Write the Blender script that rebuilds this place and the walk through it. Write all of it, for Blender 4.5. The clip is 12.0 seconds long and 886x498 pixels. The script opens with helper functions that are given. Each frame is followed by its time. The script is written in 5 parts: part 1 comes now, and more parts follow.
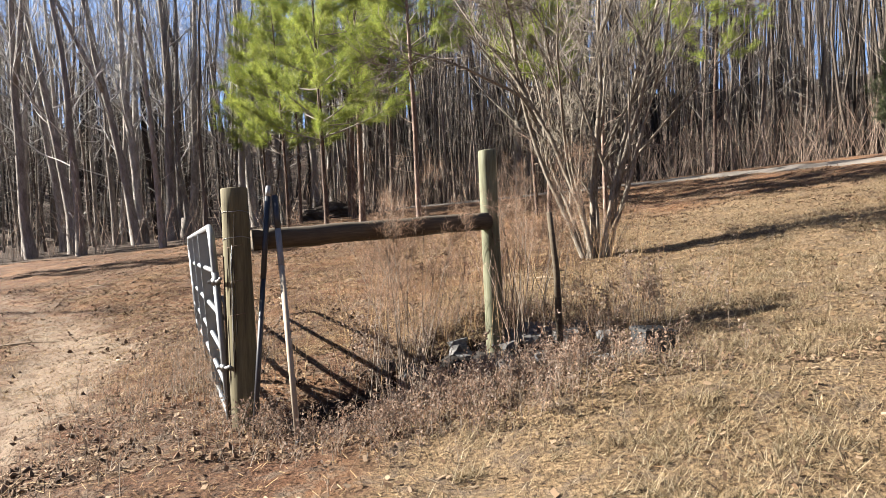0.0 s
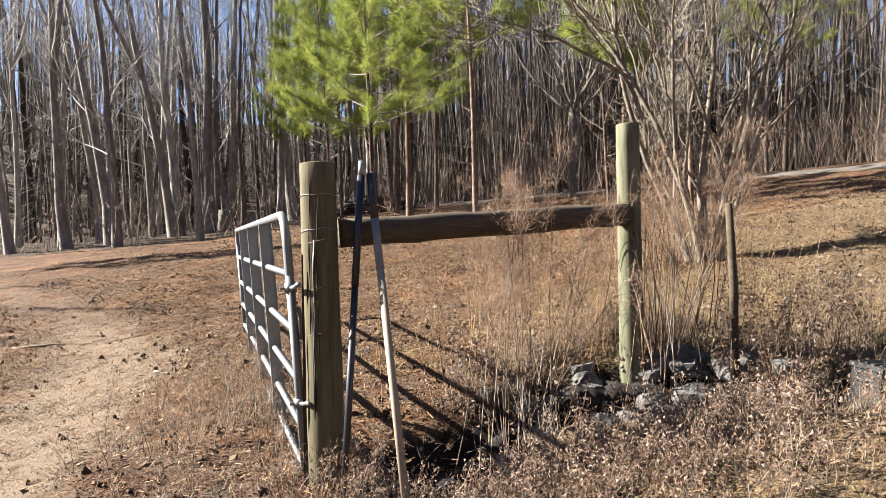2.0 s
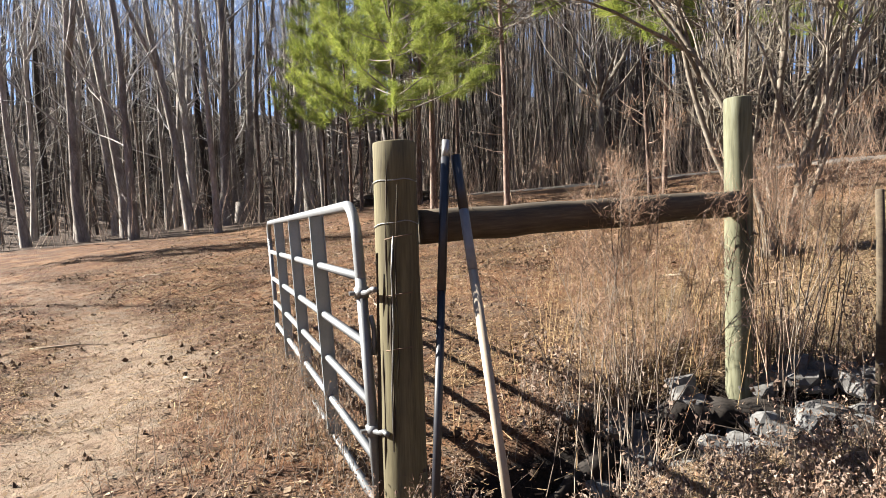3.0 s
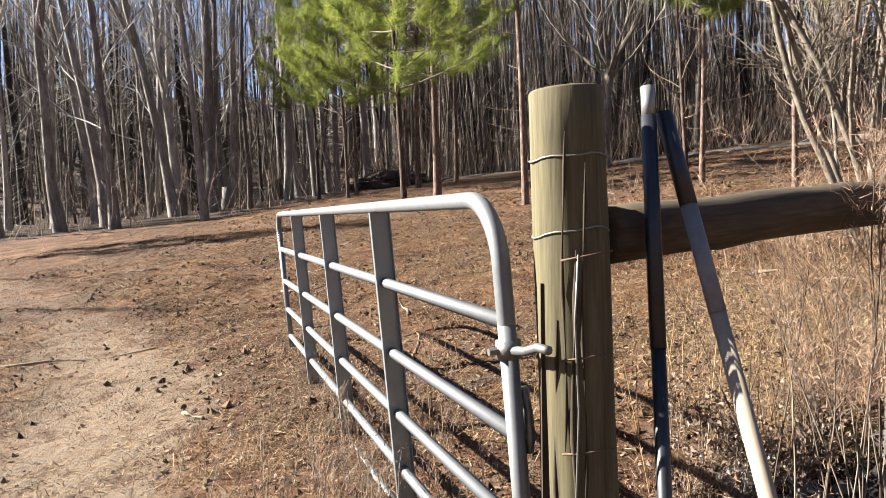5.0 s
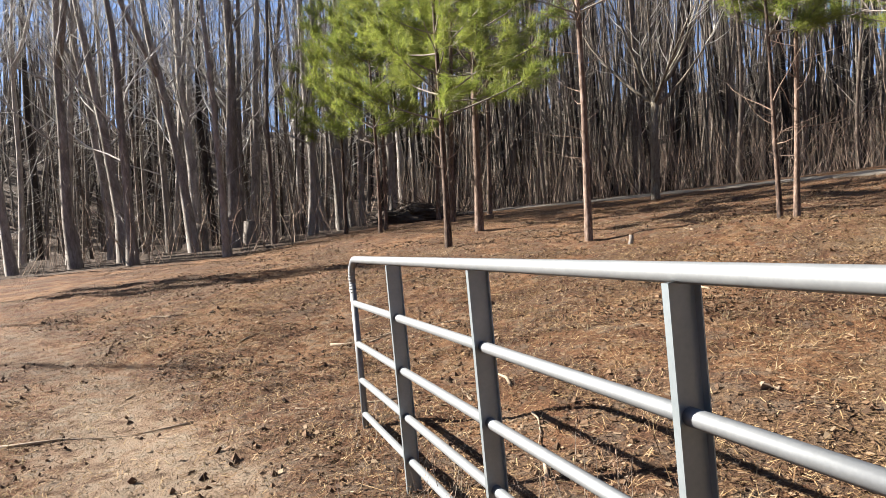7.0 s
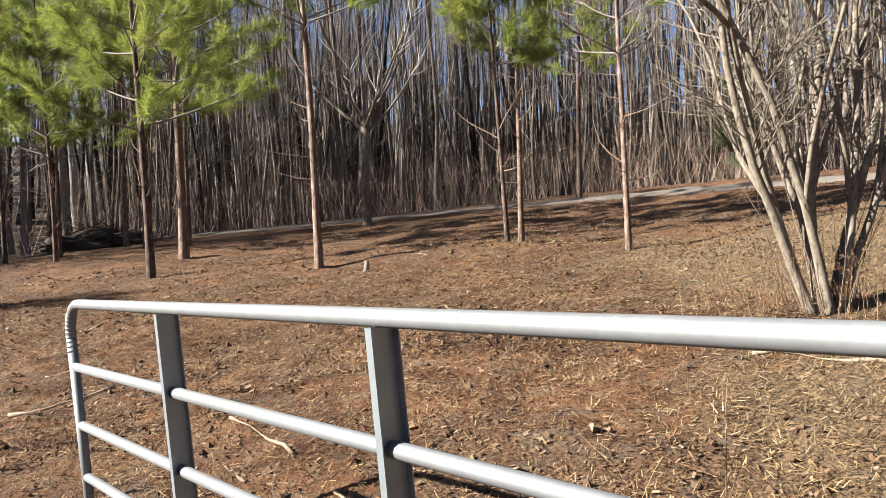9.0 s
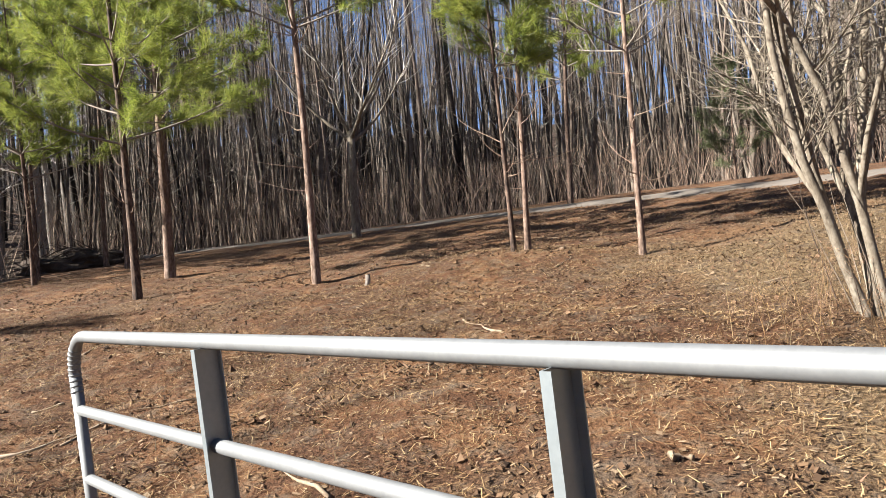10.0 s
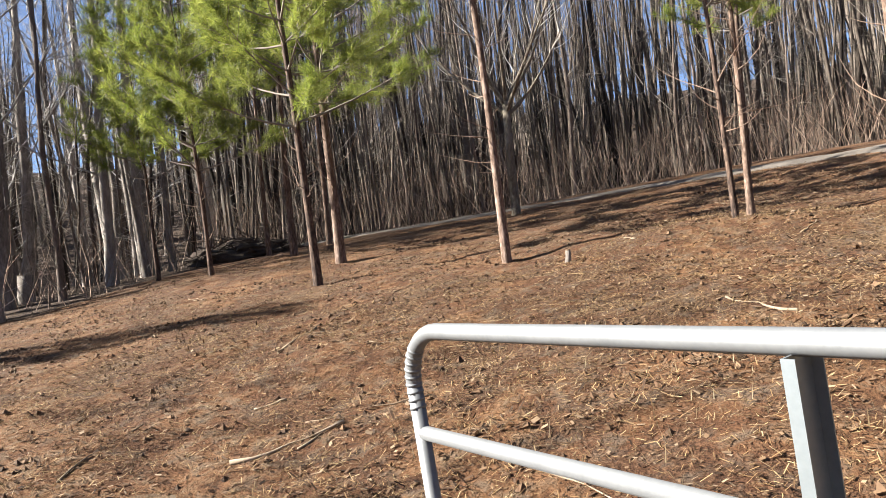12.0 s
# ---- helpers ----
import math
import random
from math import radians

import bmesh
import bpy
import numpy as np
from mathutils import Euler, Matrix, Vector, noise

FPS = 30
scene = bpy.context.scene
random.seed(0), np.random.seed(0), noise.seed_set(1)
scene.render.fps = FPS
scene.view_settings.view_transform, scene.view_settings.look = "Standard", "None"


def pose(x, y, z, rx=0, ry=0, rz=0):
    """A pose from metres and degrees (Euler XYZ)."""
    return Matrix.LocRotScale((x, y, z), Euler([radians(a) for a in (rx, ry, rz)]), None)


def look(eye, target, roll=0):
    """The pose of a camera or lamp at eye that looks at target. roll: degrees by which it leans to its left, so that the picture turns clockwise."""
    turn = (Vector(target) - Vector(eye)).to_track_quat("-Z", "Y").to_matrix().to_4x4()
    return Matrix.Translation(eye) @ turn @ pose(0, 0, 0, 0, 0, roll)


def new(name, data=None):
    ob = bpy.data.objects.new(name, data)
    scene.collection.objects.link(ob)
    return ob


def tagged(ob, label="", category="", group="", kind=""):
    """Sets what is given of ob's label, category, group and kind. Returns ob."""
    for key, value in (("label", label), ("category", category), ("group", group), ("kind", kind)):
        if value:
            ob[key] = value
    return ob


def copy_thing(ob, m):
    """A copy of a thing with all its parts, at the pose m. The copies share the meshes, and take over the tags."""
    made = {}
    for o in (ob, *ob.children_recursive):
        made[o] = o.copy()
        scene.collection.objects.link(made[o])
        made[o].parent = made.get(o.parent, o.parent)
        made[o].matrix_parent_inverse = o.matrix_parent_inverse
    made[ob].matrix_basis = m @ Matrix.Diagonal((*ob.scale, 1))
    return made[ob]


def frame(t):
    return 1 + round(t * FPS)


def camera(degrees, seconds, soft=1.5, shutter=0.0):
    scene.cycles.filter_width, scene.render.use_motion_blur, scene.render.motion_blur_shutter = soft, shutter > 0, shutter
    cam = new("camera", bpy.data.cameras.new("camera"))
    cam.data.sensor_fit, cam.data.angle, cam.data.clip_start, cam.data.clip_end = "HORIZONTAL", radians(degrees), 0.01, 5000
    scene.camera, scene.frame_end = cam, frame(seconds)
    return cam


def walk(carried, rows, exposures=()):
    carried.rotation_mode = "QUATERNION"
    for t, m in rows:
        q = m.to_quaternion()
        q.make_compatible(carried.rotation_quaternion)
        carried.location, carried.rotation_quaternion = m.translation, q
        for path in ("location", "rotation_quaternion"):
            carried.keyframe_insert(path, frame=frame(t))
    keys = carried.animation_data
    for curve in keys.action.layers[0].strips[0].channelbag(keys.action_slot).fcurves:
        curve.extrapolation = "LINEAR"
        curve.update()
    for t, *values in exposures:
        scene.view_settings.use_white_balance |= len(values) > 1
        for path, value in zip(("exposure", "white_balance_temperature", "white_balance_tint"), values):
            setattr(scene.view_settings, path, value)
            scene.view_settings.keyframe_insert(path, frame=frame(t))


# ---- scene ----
cam = camera(63.2, 12.0, soft=0.8)
PATH = [
    (0, (0.231, 0.023, 1.453), (0.207, 2.021, 1.386), -1.3),
    (0.5, (0.081, 0.308, 1.454), (0.11, 2.306, 1.381), -1.5),
    (1, (-0.062, 0.669, 1.479), (-0.175, 2.666, 1.463), -0.4),
    (1.5, (-0.258, 0.931, 1.466), (-0.355, 2.929, 1.442), -0.8),
    (2, (-0.386, 1.244, 1.43), (-0.492, 3.24, 1.357), -0.3),
    (2.5, (-0.558, 1.543, 1.448), (-0.765, 3.531, 1.371), 0.0),
    (3, (-0.784, 1.826, 1.433), (-0.923, 3.819, 1.336), -0.5),
    (3.2, (-0.85, 1.95, 1.428), (-0.951, 3.944, 1.31), -0.7),
    (4.8, (-1.369, 2.904, 1.465), (-1.44, 4.899, 1.35), -0.8),
    (5, (-1.391, 3.02, 1.484), (-1.487, 5.012, 1.337), -1.2),
    (5.5, (-1.542, 3.348, 1.475), (-1.691, 5.334, 1.289), -0.4),
    (6, (-1.741, 3.675, 1.534), (-1.793, 5.669, 1.394), -1.4),
    (6.5, (-1.945, 4.014, 1.524), (-2.06, 6.009, 1.434), -1.7),
    (6.7, (-2.039, 4.138, 1.544), (-2.176, 6.131, 1.468), -1.5),
    (8.3, (-2.457, 4.968, 1.542), (-2.181, 6.949, 1.562), 1.4),
    (8.5, (-2.517, 5.088, 1.541), (-2.077, 7.039, 1.554), 0.6),
    (9, (-2.629, 5.323, 1.568), (-1.922, 7.194, 1.562), -1.7),
    (9.5, (-2.673, 5.6, 1.574), (-1.909, 7.448, 1.568), -2.8),
    (10, (-2.79, 5.877, 1.581), (-2.028, 7.727, 1.602), -3.4),
    (10.5, (-2.972, 6.195, 1.59), (-2.238, 8.055, 1.615), -4.7),
    (11, (-3.074, 6.496, 1.577), (-2.532, 8.421, 1.606), -3.8),
    (11.5, (-3.21, 6.794, 1.568), (-2.796, 8.75, 1.588), -3.6),
    (12, (-3.392, 7.041, 1.579), (-2.968, 8.996, 1.576), -5.7),
]
walk(cam, [(t, look(eye, target, roll)) for t, eye, target, roll in PATH],
     exposures=[(0, 2.78), (2.5, 2.76), (5, 2.68), (6.5, 2.62), (8.5, 2.56), (10.5, 2.58), (12, 2.70)])

# world, sun and exposure
SUN_AZ, SUN_EL = radians(81), radians(30)       # azimuth turned from +y towards -x
sun_dir = Vector((-math.sin(SUN_AZ) * math.cos(SUN_EL), math.cos(SUN_AZ) * math.cos(SUN_EL), math.sin(SUN_EL)))
world = bpy.data.worlds.new("sky")
scene.world = world
world.use_nodes = True
wn = world.node_tree
sky = wn.nodes.new("ShaderNodeTexSky")
sky.sky_type, sky.sun_disc = 'NISHITA', False
sky.sun_elevation, sky.sun_rotation = SUN_EL, -SUN_AZ
sky.air_density, sky.dust_density, sky.ozone_density = 0.4, 0.2, 1.0
wn.links.new(sky.outputs[0], wn.nodes["Background"].inputs[0])
wn.nodes["Background"].inputs[1].default_value = 0.05
sun_data = bpy.data.lights.new("sun", 'SUN')
sun_data.energy, sun_data.angle, sun_data.color = 5.0, radians(0.55), (1.0, 0.945, 0.85)
sun = new("sun", sun_data)
sun.matrix_world = look(sun_dir * 60, (0, 0, 0))


# materials
def mat(name, stops, scale=8.0, rough=0.85, metal=0.0, bump=0.3, stretch=(1, 1, 1), fine=60.0, rand=0.0, island=False, coords="Object", spec=0.3, through_light=0.0, tone=1.0):
    """Two scales of noise drive a colour ramp; rand mixes in a random tone for each object or island."""
    m = bpy.data.materials.new(name)
    m.use_nodes = True
    t = m.node_tree
    n, ln = t.nodes, t.links
    b = n["Principled BSDF"]
    b.inputs["Roughness"].default_value, b.inputs["Metallic"].default_value = rough, metal
    b.inputs["Specular IOR Level"].default_value = spec
    tc, mp = n.new("ShaderNodeTexCoord"), n.new("ShaderNodeMapping")
    mp.inputs["Scale"].default_value = stretch
    ln.new(tc.outputs[coords], mp.inputs["Vector"])
    big, small = n.new("ShaderNodeTexNoise"), n.new("ShaderNodeTexNoise")
    for x, s, d in ((big, scale, 6.0), (small, fine, 4.0)):
        x.inputs["Scale"].default_value, x.inputs["Detail"].default_value, x.inputs["Roughness"].default_value = s, d, 0.62
        ln.new(mp.outputs[0], x.inputs["Vector"])
    mix = n.new("ShaderNodeMix")
    mix.inputs[0].default_value = 0.42
    ln.new(big.outputs["Fac"], mix.inputs[2])
    ln.new(small.outputs["Fac"], mix.inputs[3])
    value = mix.outputs[0]
    if rand:
        src = n.new("ShaderNodeNewGeometry").outputs["Random Per Island"] if island else n.new("ShaderNodeObjectInfo").outputs["Random"]
        add = n.new("ShaderNodeMath")
        add.operation = 'MULTIPLY_ADD'
        ln.new(src, add.inputs[0])
        add.inputs[1].default_value = rand
        off = n.new("ShaderNodeMath")
        off.operation = 'SUBTRACT'
        ln.new(value, off.inputs[0])
        off.inputs[1].default_value = rand / 2
        ln.new(off.outputs[0], add.inputs[2])
        value = add.outputs[0]
    ramp = n.new("ShaderNodeValToRGB")
    el = ramp.color_ramp.elements
    while len(el) < len(stops):
        el.new(0.5)
    for e, (p, c) in zip(el, stops):
        e.position, e.color = p, (*(tone * a for a in c), 1)
    ln.new(value, ramp.inputs[0])
    ln.new(ramp.outputs[0], b.inputs["Base Color"])
    if bump:
        bp = n.new("ShaderNodeBump")
        bp.inputs["Strength"].default_value, bp.inputs["Distance"].default_value = bump, 0.003
        ln.new(mix.outputs[0], bp.inputs["Height"])
        ln.new(bp.outputs[0], b.inputs["Normal"])
    if through_light:
        tr, ms = n.new("ShaderNodeBsdfTranslucent"), n.new("ShaderNodeMixShader")
        ms.inputs[0].default_value = through_light
        ln.new(ramp.outputs[0], tr.inputs["Color"])
        ln.new(b.outputs[0], ms.inputs[1])
        ln.new(tr.outputs[0], ms.inputs[2])
        ln.new(ms.outputs[0], n["Material Output"].inputs["Surface"])
    return m


GALV = mat("galvanised_steel", [(0.3, (0.50, 0.53, 0.56)), (0.55, (0.62, 0.65, 0.68)), (0.75, (0.72, 0.75, 0.77))], 14, 0.58, 0.45, 0.08, fine=90, spec=0.4, tone=0.235)
GALV_FLAT = mat("galvanised_channel", [(0.3, (0.46, 0.54, 0.59)), (0.7, (0.61, 0.69, 0.74))], 12, 0.42, 0.7, 0.05, fine=70, spec=0.5, tone=0.432)
BRACKET = mat("zinc_bracket", [(0.3, (0.42, 0.43, 0.44)), (0.6, (0.62, 0.63, 0.63))], 30, 0.5, 0.7, 0.1, tone=0.30)
TIMBER = mat("treated_timber", [(0.28, (0.09, 0.075, 0.05)), (0.42, (0.25, 0.21, 0.115)), (0.58, (0.42, 0.365, 0.195)), (0.78, (0.54, 0.49, 0.31))], 3.5, 0.9, 0, 0.3, (9, 9, 0.45), 16, tone=0.25)
TIMBER_GREEN = mat("mossy_timber", [(0.28, (0.12, 0.11, 0.07)), (0.5, (0.36, 0.36, 0.22)), (0.75, (0.55, 0.56, 0.41))], 5, 0.9, 0, 0.25, (6, 6, 0.6), 14, tone=0.26)
RAIL_WOOD = mat("weathered_rail", [(0.3, (0.06, 0.045, 0.03)), (0.55, (0.15, 0.115, 0.075)), (0.75, (0.27, 0.22, 0.15))], 5, 0.92, 0, 0.5, (0.6, 6, 6), 16, tone=0.420)
CRACK = mat("dark_split_wood", [(0.3, (0.025, 0.018, 0.01)), (0.7, (0.07, 0.05, 0.03))], 20, 0.95, tone=0.600)
WIRE = mat("dull_wire", [(0.3, (0.25, 0.25, 0.24)), (0.7, (0.48, 0.48, 0.46))], 40, 0.5, 0.7, 0.0, tone=0.480)
RUST_WIRE = mat("rusty_wire", [(0.3, (0.10, 0.06, 0.04)), (0.7, (0.22, 0.15, 0.10))], 40, 0.8, 0.4, 0.0, tone=0.600)
BLACK_GRIP = mat("black_grip", [(0.3, (0.008, 0.009, 0.014)), (0.7, (0.02, 0.022, 0.032))], 30, 0.45, 0, 0.05, spec=0.5, tone=0.600)
BLACK_PLASTIC = mat("black_plastic", [(0.3, (0.012, 0.013, 0.014)), (0.7, (0.035, 0.036, 0.036))], 20, 0.6, tone=0.600)
GREY_SLEEVE = mat("grey_sleeve", [(0.3, (0.22, 0.23, 0.25)), (0.7, (0.33, 0.34, 0.36))], 20, 0.5, tone=0.480)
PALE_SHAFT = mat("pale_ash_shaft", [(0.3, (0.42, 0.33, 0.23)), (0.6, (0.56, 0.47, 0.36)), (0.8, (0.66, 0.58, 0.47))], 6, 0.7, 0, 0.1, (5, 5, 0.6), 20, tone=0.450)
SILVER = mat("silver_ferrule", [(0.3, (0.5, 0.5, 0.5)), (0.7, (0.7, 0.7, 0.7))], 20, 0.4, 0.5, 0, tone=0.360)
BARK = mat("hardwood_bark", [(0.25, (0.06, 0.05, 0.043)), (0.45, (0.19, 0.165, 0.145)), (0.62, (0.36, 0.325, 0.295)), (0.8, (0.56, 0.52, 0.48))], 3, 0.95, 0, 0.15, (2.5, 2.5, 0.7), 18, rand=0.2, tone=0.76)
TWIG = mat("grey_twigs", [(0.3, (0.22, 0.205, 0.19)), (0.55, (0.42, 0.40, 0.375)), (0.8, (0.60, 0.575, 0.55))], 2, 0.9, 0, 0, fine=9, rand=0.3, tone=0.80)
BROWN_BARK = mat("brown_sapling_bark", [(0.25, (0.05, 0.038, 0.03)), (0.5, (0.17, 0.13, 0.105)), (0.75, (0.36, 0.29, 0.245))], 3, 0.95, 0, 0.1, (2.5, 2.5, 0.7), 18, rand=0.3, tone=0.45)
DARK_NEEDLE = mat("dark_evergreen", [(0.2, (0.035, 0.05, 0.018)), (0.5, (0.085, 0.11, 0.04)), (0.8, (0.15, 0.17, 0.07))], 0.9, 0.6, 0, 0, fine=6, rand=0.45, island=True, through_light=0.3, tone=0.6)
FAR_BARK = mat("far_bark", [(0.25, (0.03, 0.023, 0.018)), (0.5, (0.14, 0.108, 0.085)), (0.78, (0.44, 0.37, 0.31))], 1.2, 0.95, 0, 0, fine=5, rand=0.5, island=True, tone=0.33)
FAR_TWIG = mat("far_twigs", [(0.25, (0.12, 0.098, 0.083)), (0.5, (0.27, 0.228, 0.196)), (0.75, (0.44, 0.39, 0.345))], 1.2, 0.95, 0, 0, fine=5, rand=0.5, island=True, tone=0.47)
PINE_BARK = mat("pine_bark", [(0.36, (0.035, 0.022, 0.017)), (0.46, (0.15, 0.10, 0.075)), (0.55, (0.30, 0.20, 0.15)), (0.66, (0.56, 0.42, 0.35))], 9, 0.95, 0, 0.6, (2, 2, 0.55), 30, rand=0.12, tone=0.37)
PALE_BARK = mat("pale_smooth_bark", [(0.34, (0.08, 0.06, 0.045)), (0.46, (0.27, 0.22, 0.165)), (0.6, (0.47, 0.41, 0.33)), (0.72, (0.66, 0.61, 0.53))], 7, 0.85, 0, 0.5, (2, 2, 0.7), 26, tone=0.37)
NEEDLE = mat("pine_needles", [(0.2, (0.10, 0.15, 0.025)), (0.5, (0.28, 0.34, 0.06)), (0.8, (0.48, 0.50, 0.12))], 0.9, 0.6, 0, 0, fine=6, rand=0.45, island=True, through_light=0.58, tone=0.570)
DRY_WEED = mat("dry_weeds", [(0.2, (0.19, 0.135, 0.105)), (0.5, (0.43, 0.335, 0.26)), (0.8, (0.64, 0.54, 0.44))], 2, 0.9, 0, 0, fine=12, rand=0.6, island=True, through_light=0.25, tone=0.32)
PLUME = mat("rusty_plume", [(0.2, (0.20, 0.115, 0.075)), (0.5, (0.40, 0.25, 0.165)), (0.8, (0.57, 0.42, 0.31))], 2, 0.9, 0, 0, fine=12, rand=0.5, island=True, through_light=0.3, tone=0.600)
STRAW = mat("straw", [(0.15, (0.11, 0.06, 0.03)), (0.45, (0.34, 0.20, 0.09)), (0.7, (0.52, 0.345, 0.17)), (0.95, (0.66, 0.50, 0.29))], 1.2, 0.85, 0, 0, fine=10, rand=0.8, island=True, through_light=0.15, tone=0.444)
LAWN = mat("winter_grass", [(0.12, (0.15, 0.10, 0.05)), (0.3, (0.34, 0.24, 0.125)), (0.6, (0.56, 0.425, 0.25)), (0.95, (0.76, 0.64, 0.44))], 1.5, 0.8, 0, 0, fine=10, rand=0.8, island=True, through_light=0.3, tone=0.34)
LEAF = mat("dead_leaves", [(0.15, (0.14, 0.08, 0.045)), (0.5, (0.33, 0.20, 0.11)), (0.85, (0.56, 0.41, 0.27))], 2, 0.85, 0, 0, fine=14, rand=0.8, island=True, through_light=0.2, tone=0.396)
STONE = mat("grey_stone", [(0.3, (0.16, 0.155, 0.15)), (0.5, (0.34, 0.335, 0.33)), (0.75, (0.52, 0.52, 0.51))], 5, 0.9, 0, 0.5, fine=40, rand=0.1, tone=0.30)
DARK_STONE = mat("damp_stone", [(0.3, (0.05, 0.048, 0.046)), (0.5, (0.12, 0.115, 0.11)), (0.75, (0.24, 0.235, 0.23))], 6, 0.8, 0, 0.6, fine=40, rand=0.15, tone=0.600)
BRUSH = mat("winter_brush", [(0.25, (0.09, 0.06, 0.045)), (0.5, (0.24, 0.165, 0.125)), (0.75, (0.44, 0.34, 0.27))], 1.2, 0.95, 0, 0, fine=5, rand=0.5, island=True, tone=0.66)
CURL_LEAF = mat("curled_weed_leaf", [(0.15, (0.20, 0.125, 0.09)), (0.5, (0.42, 0.29, 0.215)), (0.85, (0.64, 0.50, 0.40))], 2, 0.85, 0, 0, fine=14, rand=0.8, island=True, through_light=0.25, tone=0.37)
GRAVEL = mat("pale_gravel", [(0.3, (0.20, 0.16, 0.13)), (0.55, (0.33, 0.285, 0.245)), (0.75, (0.45, 0.41, 0.37))], 2, 0.95, 0, 0.5, fine=40, tone=0.300)
# near-black earth: the shade under the ditch overhang put into the colour
SHADE_EARTH = mat("shaded_bank_earth", [(0.3, (0.010, 0.008, 0.007)), (0.55, (0.03, 0.023, 0.018)), (0.8, (0.09, 0.07, 0.05))], 9, 0.9, 0, 0.8, tone=0.600)
CLOD = mat("soil_clod", [(0.2, (0.07, 0.04, 0.022)), (0.55, (0.21, 0.12, 0.065)), (0.9, (0.38, 0.24, 0.14))], 3, 0.95, 0, 0, fine=30, rand=0.6, island=True, tone=0.372)
STICK = mat("bleached_stick", [(0.3, (0.28, 0.19, 0.12)), (0.6, (0.50, 0.39, 0.28)), (0.8, (0.66, 0.56, 0.44))], 8, 0.9, 0, 0.2, rand=0.25, tone=0.432)
PILE = mat("brush_pile_wood", [(0.3, (0.03, 0.022, 0.017)), (0.6, (0.11, 0.08, 0.062)), (0.8, (0.24, 0.185, 0.145))], 5, 0.95, 0, 0.5, tone=0.480)


TONE = 0.43


def ground_material():
    m = bpy.data.materials.new("cleared_ground")
    m.use_nodes = True
    t = m.node_tree
    n, ln = t.nodes, t.links
    b = n["Principled BSDF"]
    b.inputs["Roughness"].default_value, b.inputs["Specular IOR Level"].default_value = 0.95, 0.15
    tc = n.new("ShaderNodeTexCoord")

    def noise_tex(scale, detail, rough=0.65):
        x = n.new("ShaderNodeTexNoise")
        x.inputs["Scale"].default_value, x.inputs["Detail"].default_value, x.inputs["Roughness"].default_value = scale, detail, rough
        ln.new(tc.outputs["Object"], x.inputs["Vector"])
        return x.outputs["Fac"]

    def ramp(src, stops):
        r = n.new("ShaderNodeValToRGB")
        el = r.color_ramp.elements
        while len(el) < len(stops):
            el.new(0.5)
        for e, (p, c) in zip(el, stops):
            e.position, e.color = p, (*(TONE * a for a in c), 1)
        ln.new(src, r.inputs[0])
        return r.outputs[0]

    def blend(f, a, c):
        x = n.new("ShaderNodeMix")
        x.data_type = 'RGBA'
        ln.new(f, x.inputs[0])
        ln.new(a, x.inputs[6])
        ln.new(c, x.inputs[7])
        return x.outputs[2]

    def math_node(op, a, c):
        x = n.new("ShaderNodeMath")
        x.operation, x.use_clamp = op, True
        for i, v in enumerate((a, c)):
            if isinstance(v, float):
                x.inputs[i].default_value = v
            else:
                ln.new(v, x.inputs[i])
        return x.outputs[0]

    big, mid, fine = noise_tex(0.8, 6), noise_tex(5, 6, 0.7), noise_tex(38, 5, 0.7)
    litter = ramp(mid, [(0.30, (0.07, 0.036, 0.02)), (0.45, (0.25, 0.122, 0.058)), (0.6, (0.44, 0.245, 0.125)), (0.76, (0.64, 0.43, 0.24))])
    soil = ramp(fine, [(0.32, (0.035, 0.016, 0.010)), (0.52, (0.16, 0.072, 0.038)), (0.75, (0.40, 0.22, 0.12))])
    dirt = ramp(mid, [(0.32, (0.12, 0.072, 0.046)), (0.45, (0.36, 0.25, 0.17)), (0.64, (0.53, 0.41, 0.30))])
    lawn = ramp(fine, [(0.33, (0.04, 0.026, 0.015)), (0.48, (0.29, 0.19, 0.105)), (0.68, (0.60, 0.44, 0.255))])
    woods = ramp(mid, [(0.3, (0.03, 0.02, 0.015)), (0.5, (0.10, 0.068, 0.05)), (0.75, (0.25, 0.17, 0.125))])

    def attr(name):
        a = n.new("ShaderNodeAttribute")
        a.attribute_name = name
        return a.outputs["Fac"]

    def patchy(name, src):
        return math_node('MULTIPLY', math_node('SUBTRACT', math_node('ADD', attr(name), src), 0.5), 2.6)

    base = blend(ramp(big, [(0.42, (0.1, 0.1, 0.1)), (0.54, (2.5, 2.5, 2.5))]), litter, soil)
    base = blend(patchy("lawn", big), base, lawn)
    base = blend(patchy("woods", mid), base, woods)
    base = blend(patchy("dirt", mid), base, dirt)
    # shade down in the ditch, painted as near-black ground
    base = blend(patchy("ditch_shade", mid), base, ramp(fine, [(0.3, (0.018, 0.013, 0.010)), (0.55, (0.05, 0.036, 0.028)), (0.8, (0.14, 0.10, 0.075))]))
    ln.new(base, b.inputs["Base Color"])
    bp = n.new("ShaderNodeBump")
    bp.inputs["Strength"].default_value, bp.inputs["Distance"].default_value = 1.0, 0.13
    mx = n.new("ShaderNodeMix")
    mx.inputs[0].default_value = 0.4
    ln.new(mid, mx.inputs[2])
    ln.new(fine, mx.inputs[3])
    ln.new(mx.outputs[0], bp.inputs["Height"])
    ln.new(bp.outputs[0], b.inputs["Normal"])
    return m


GROUND = ground_material()


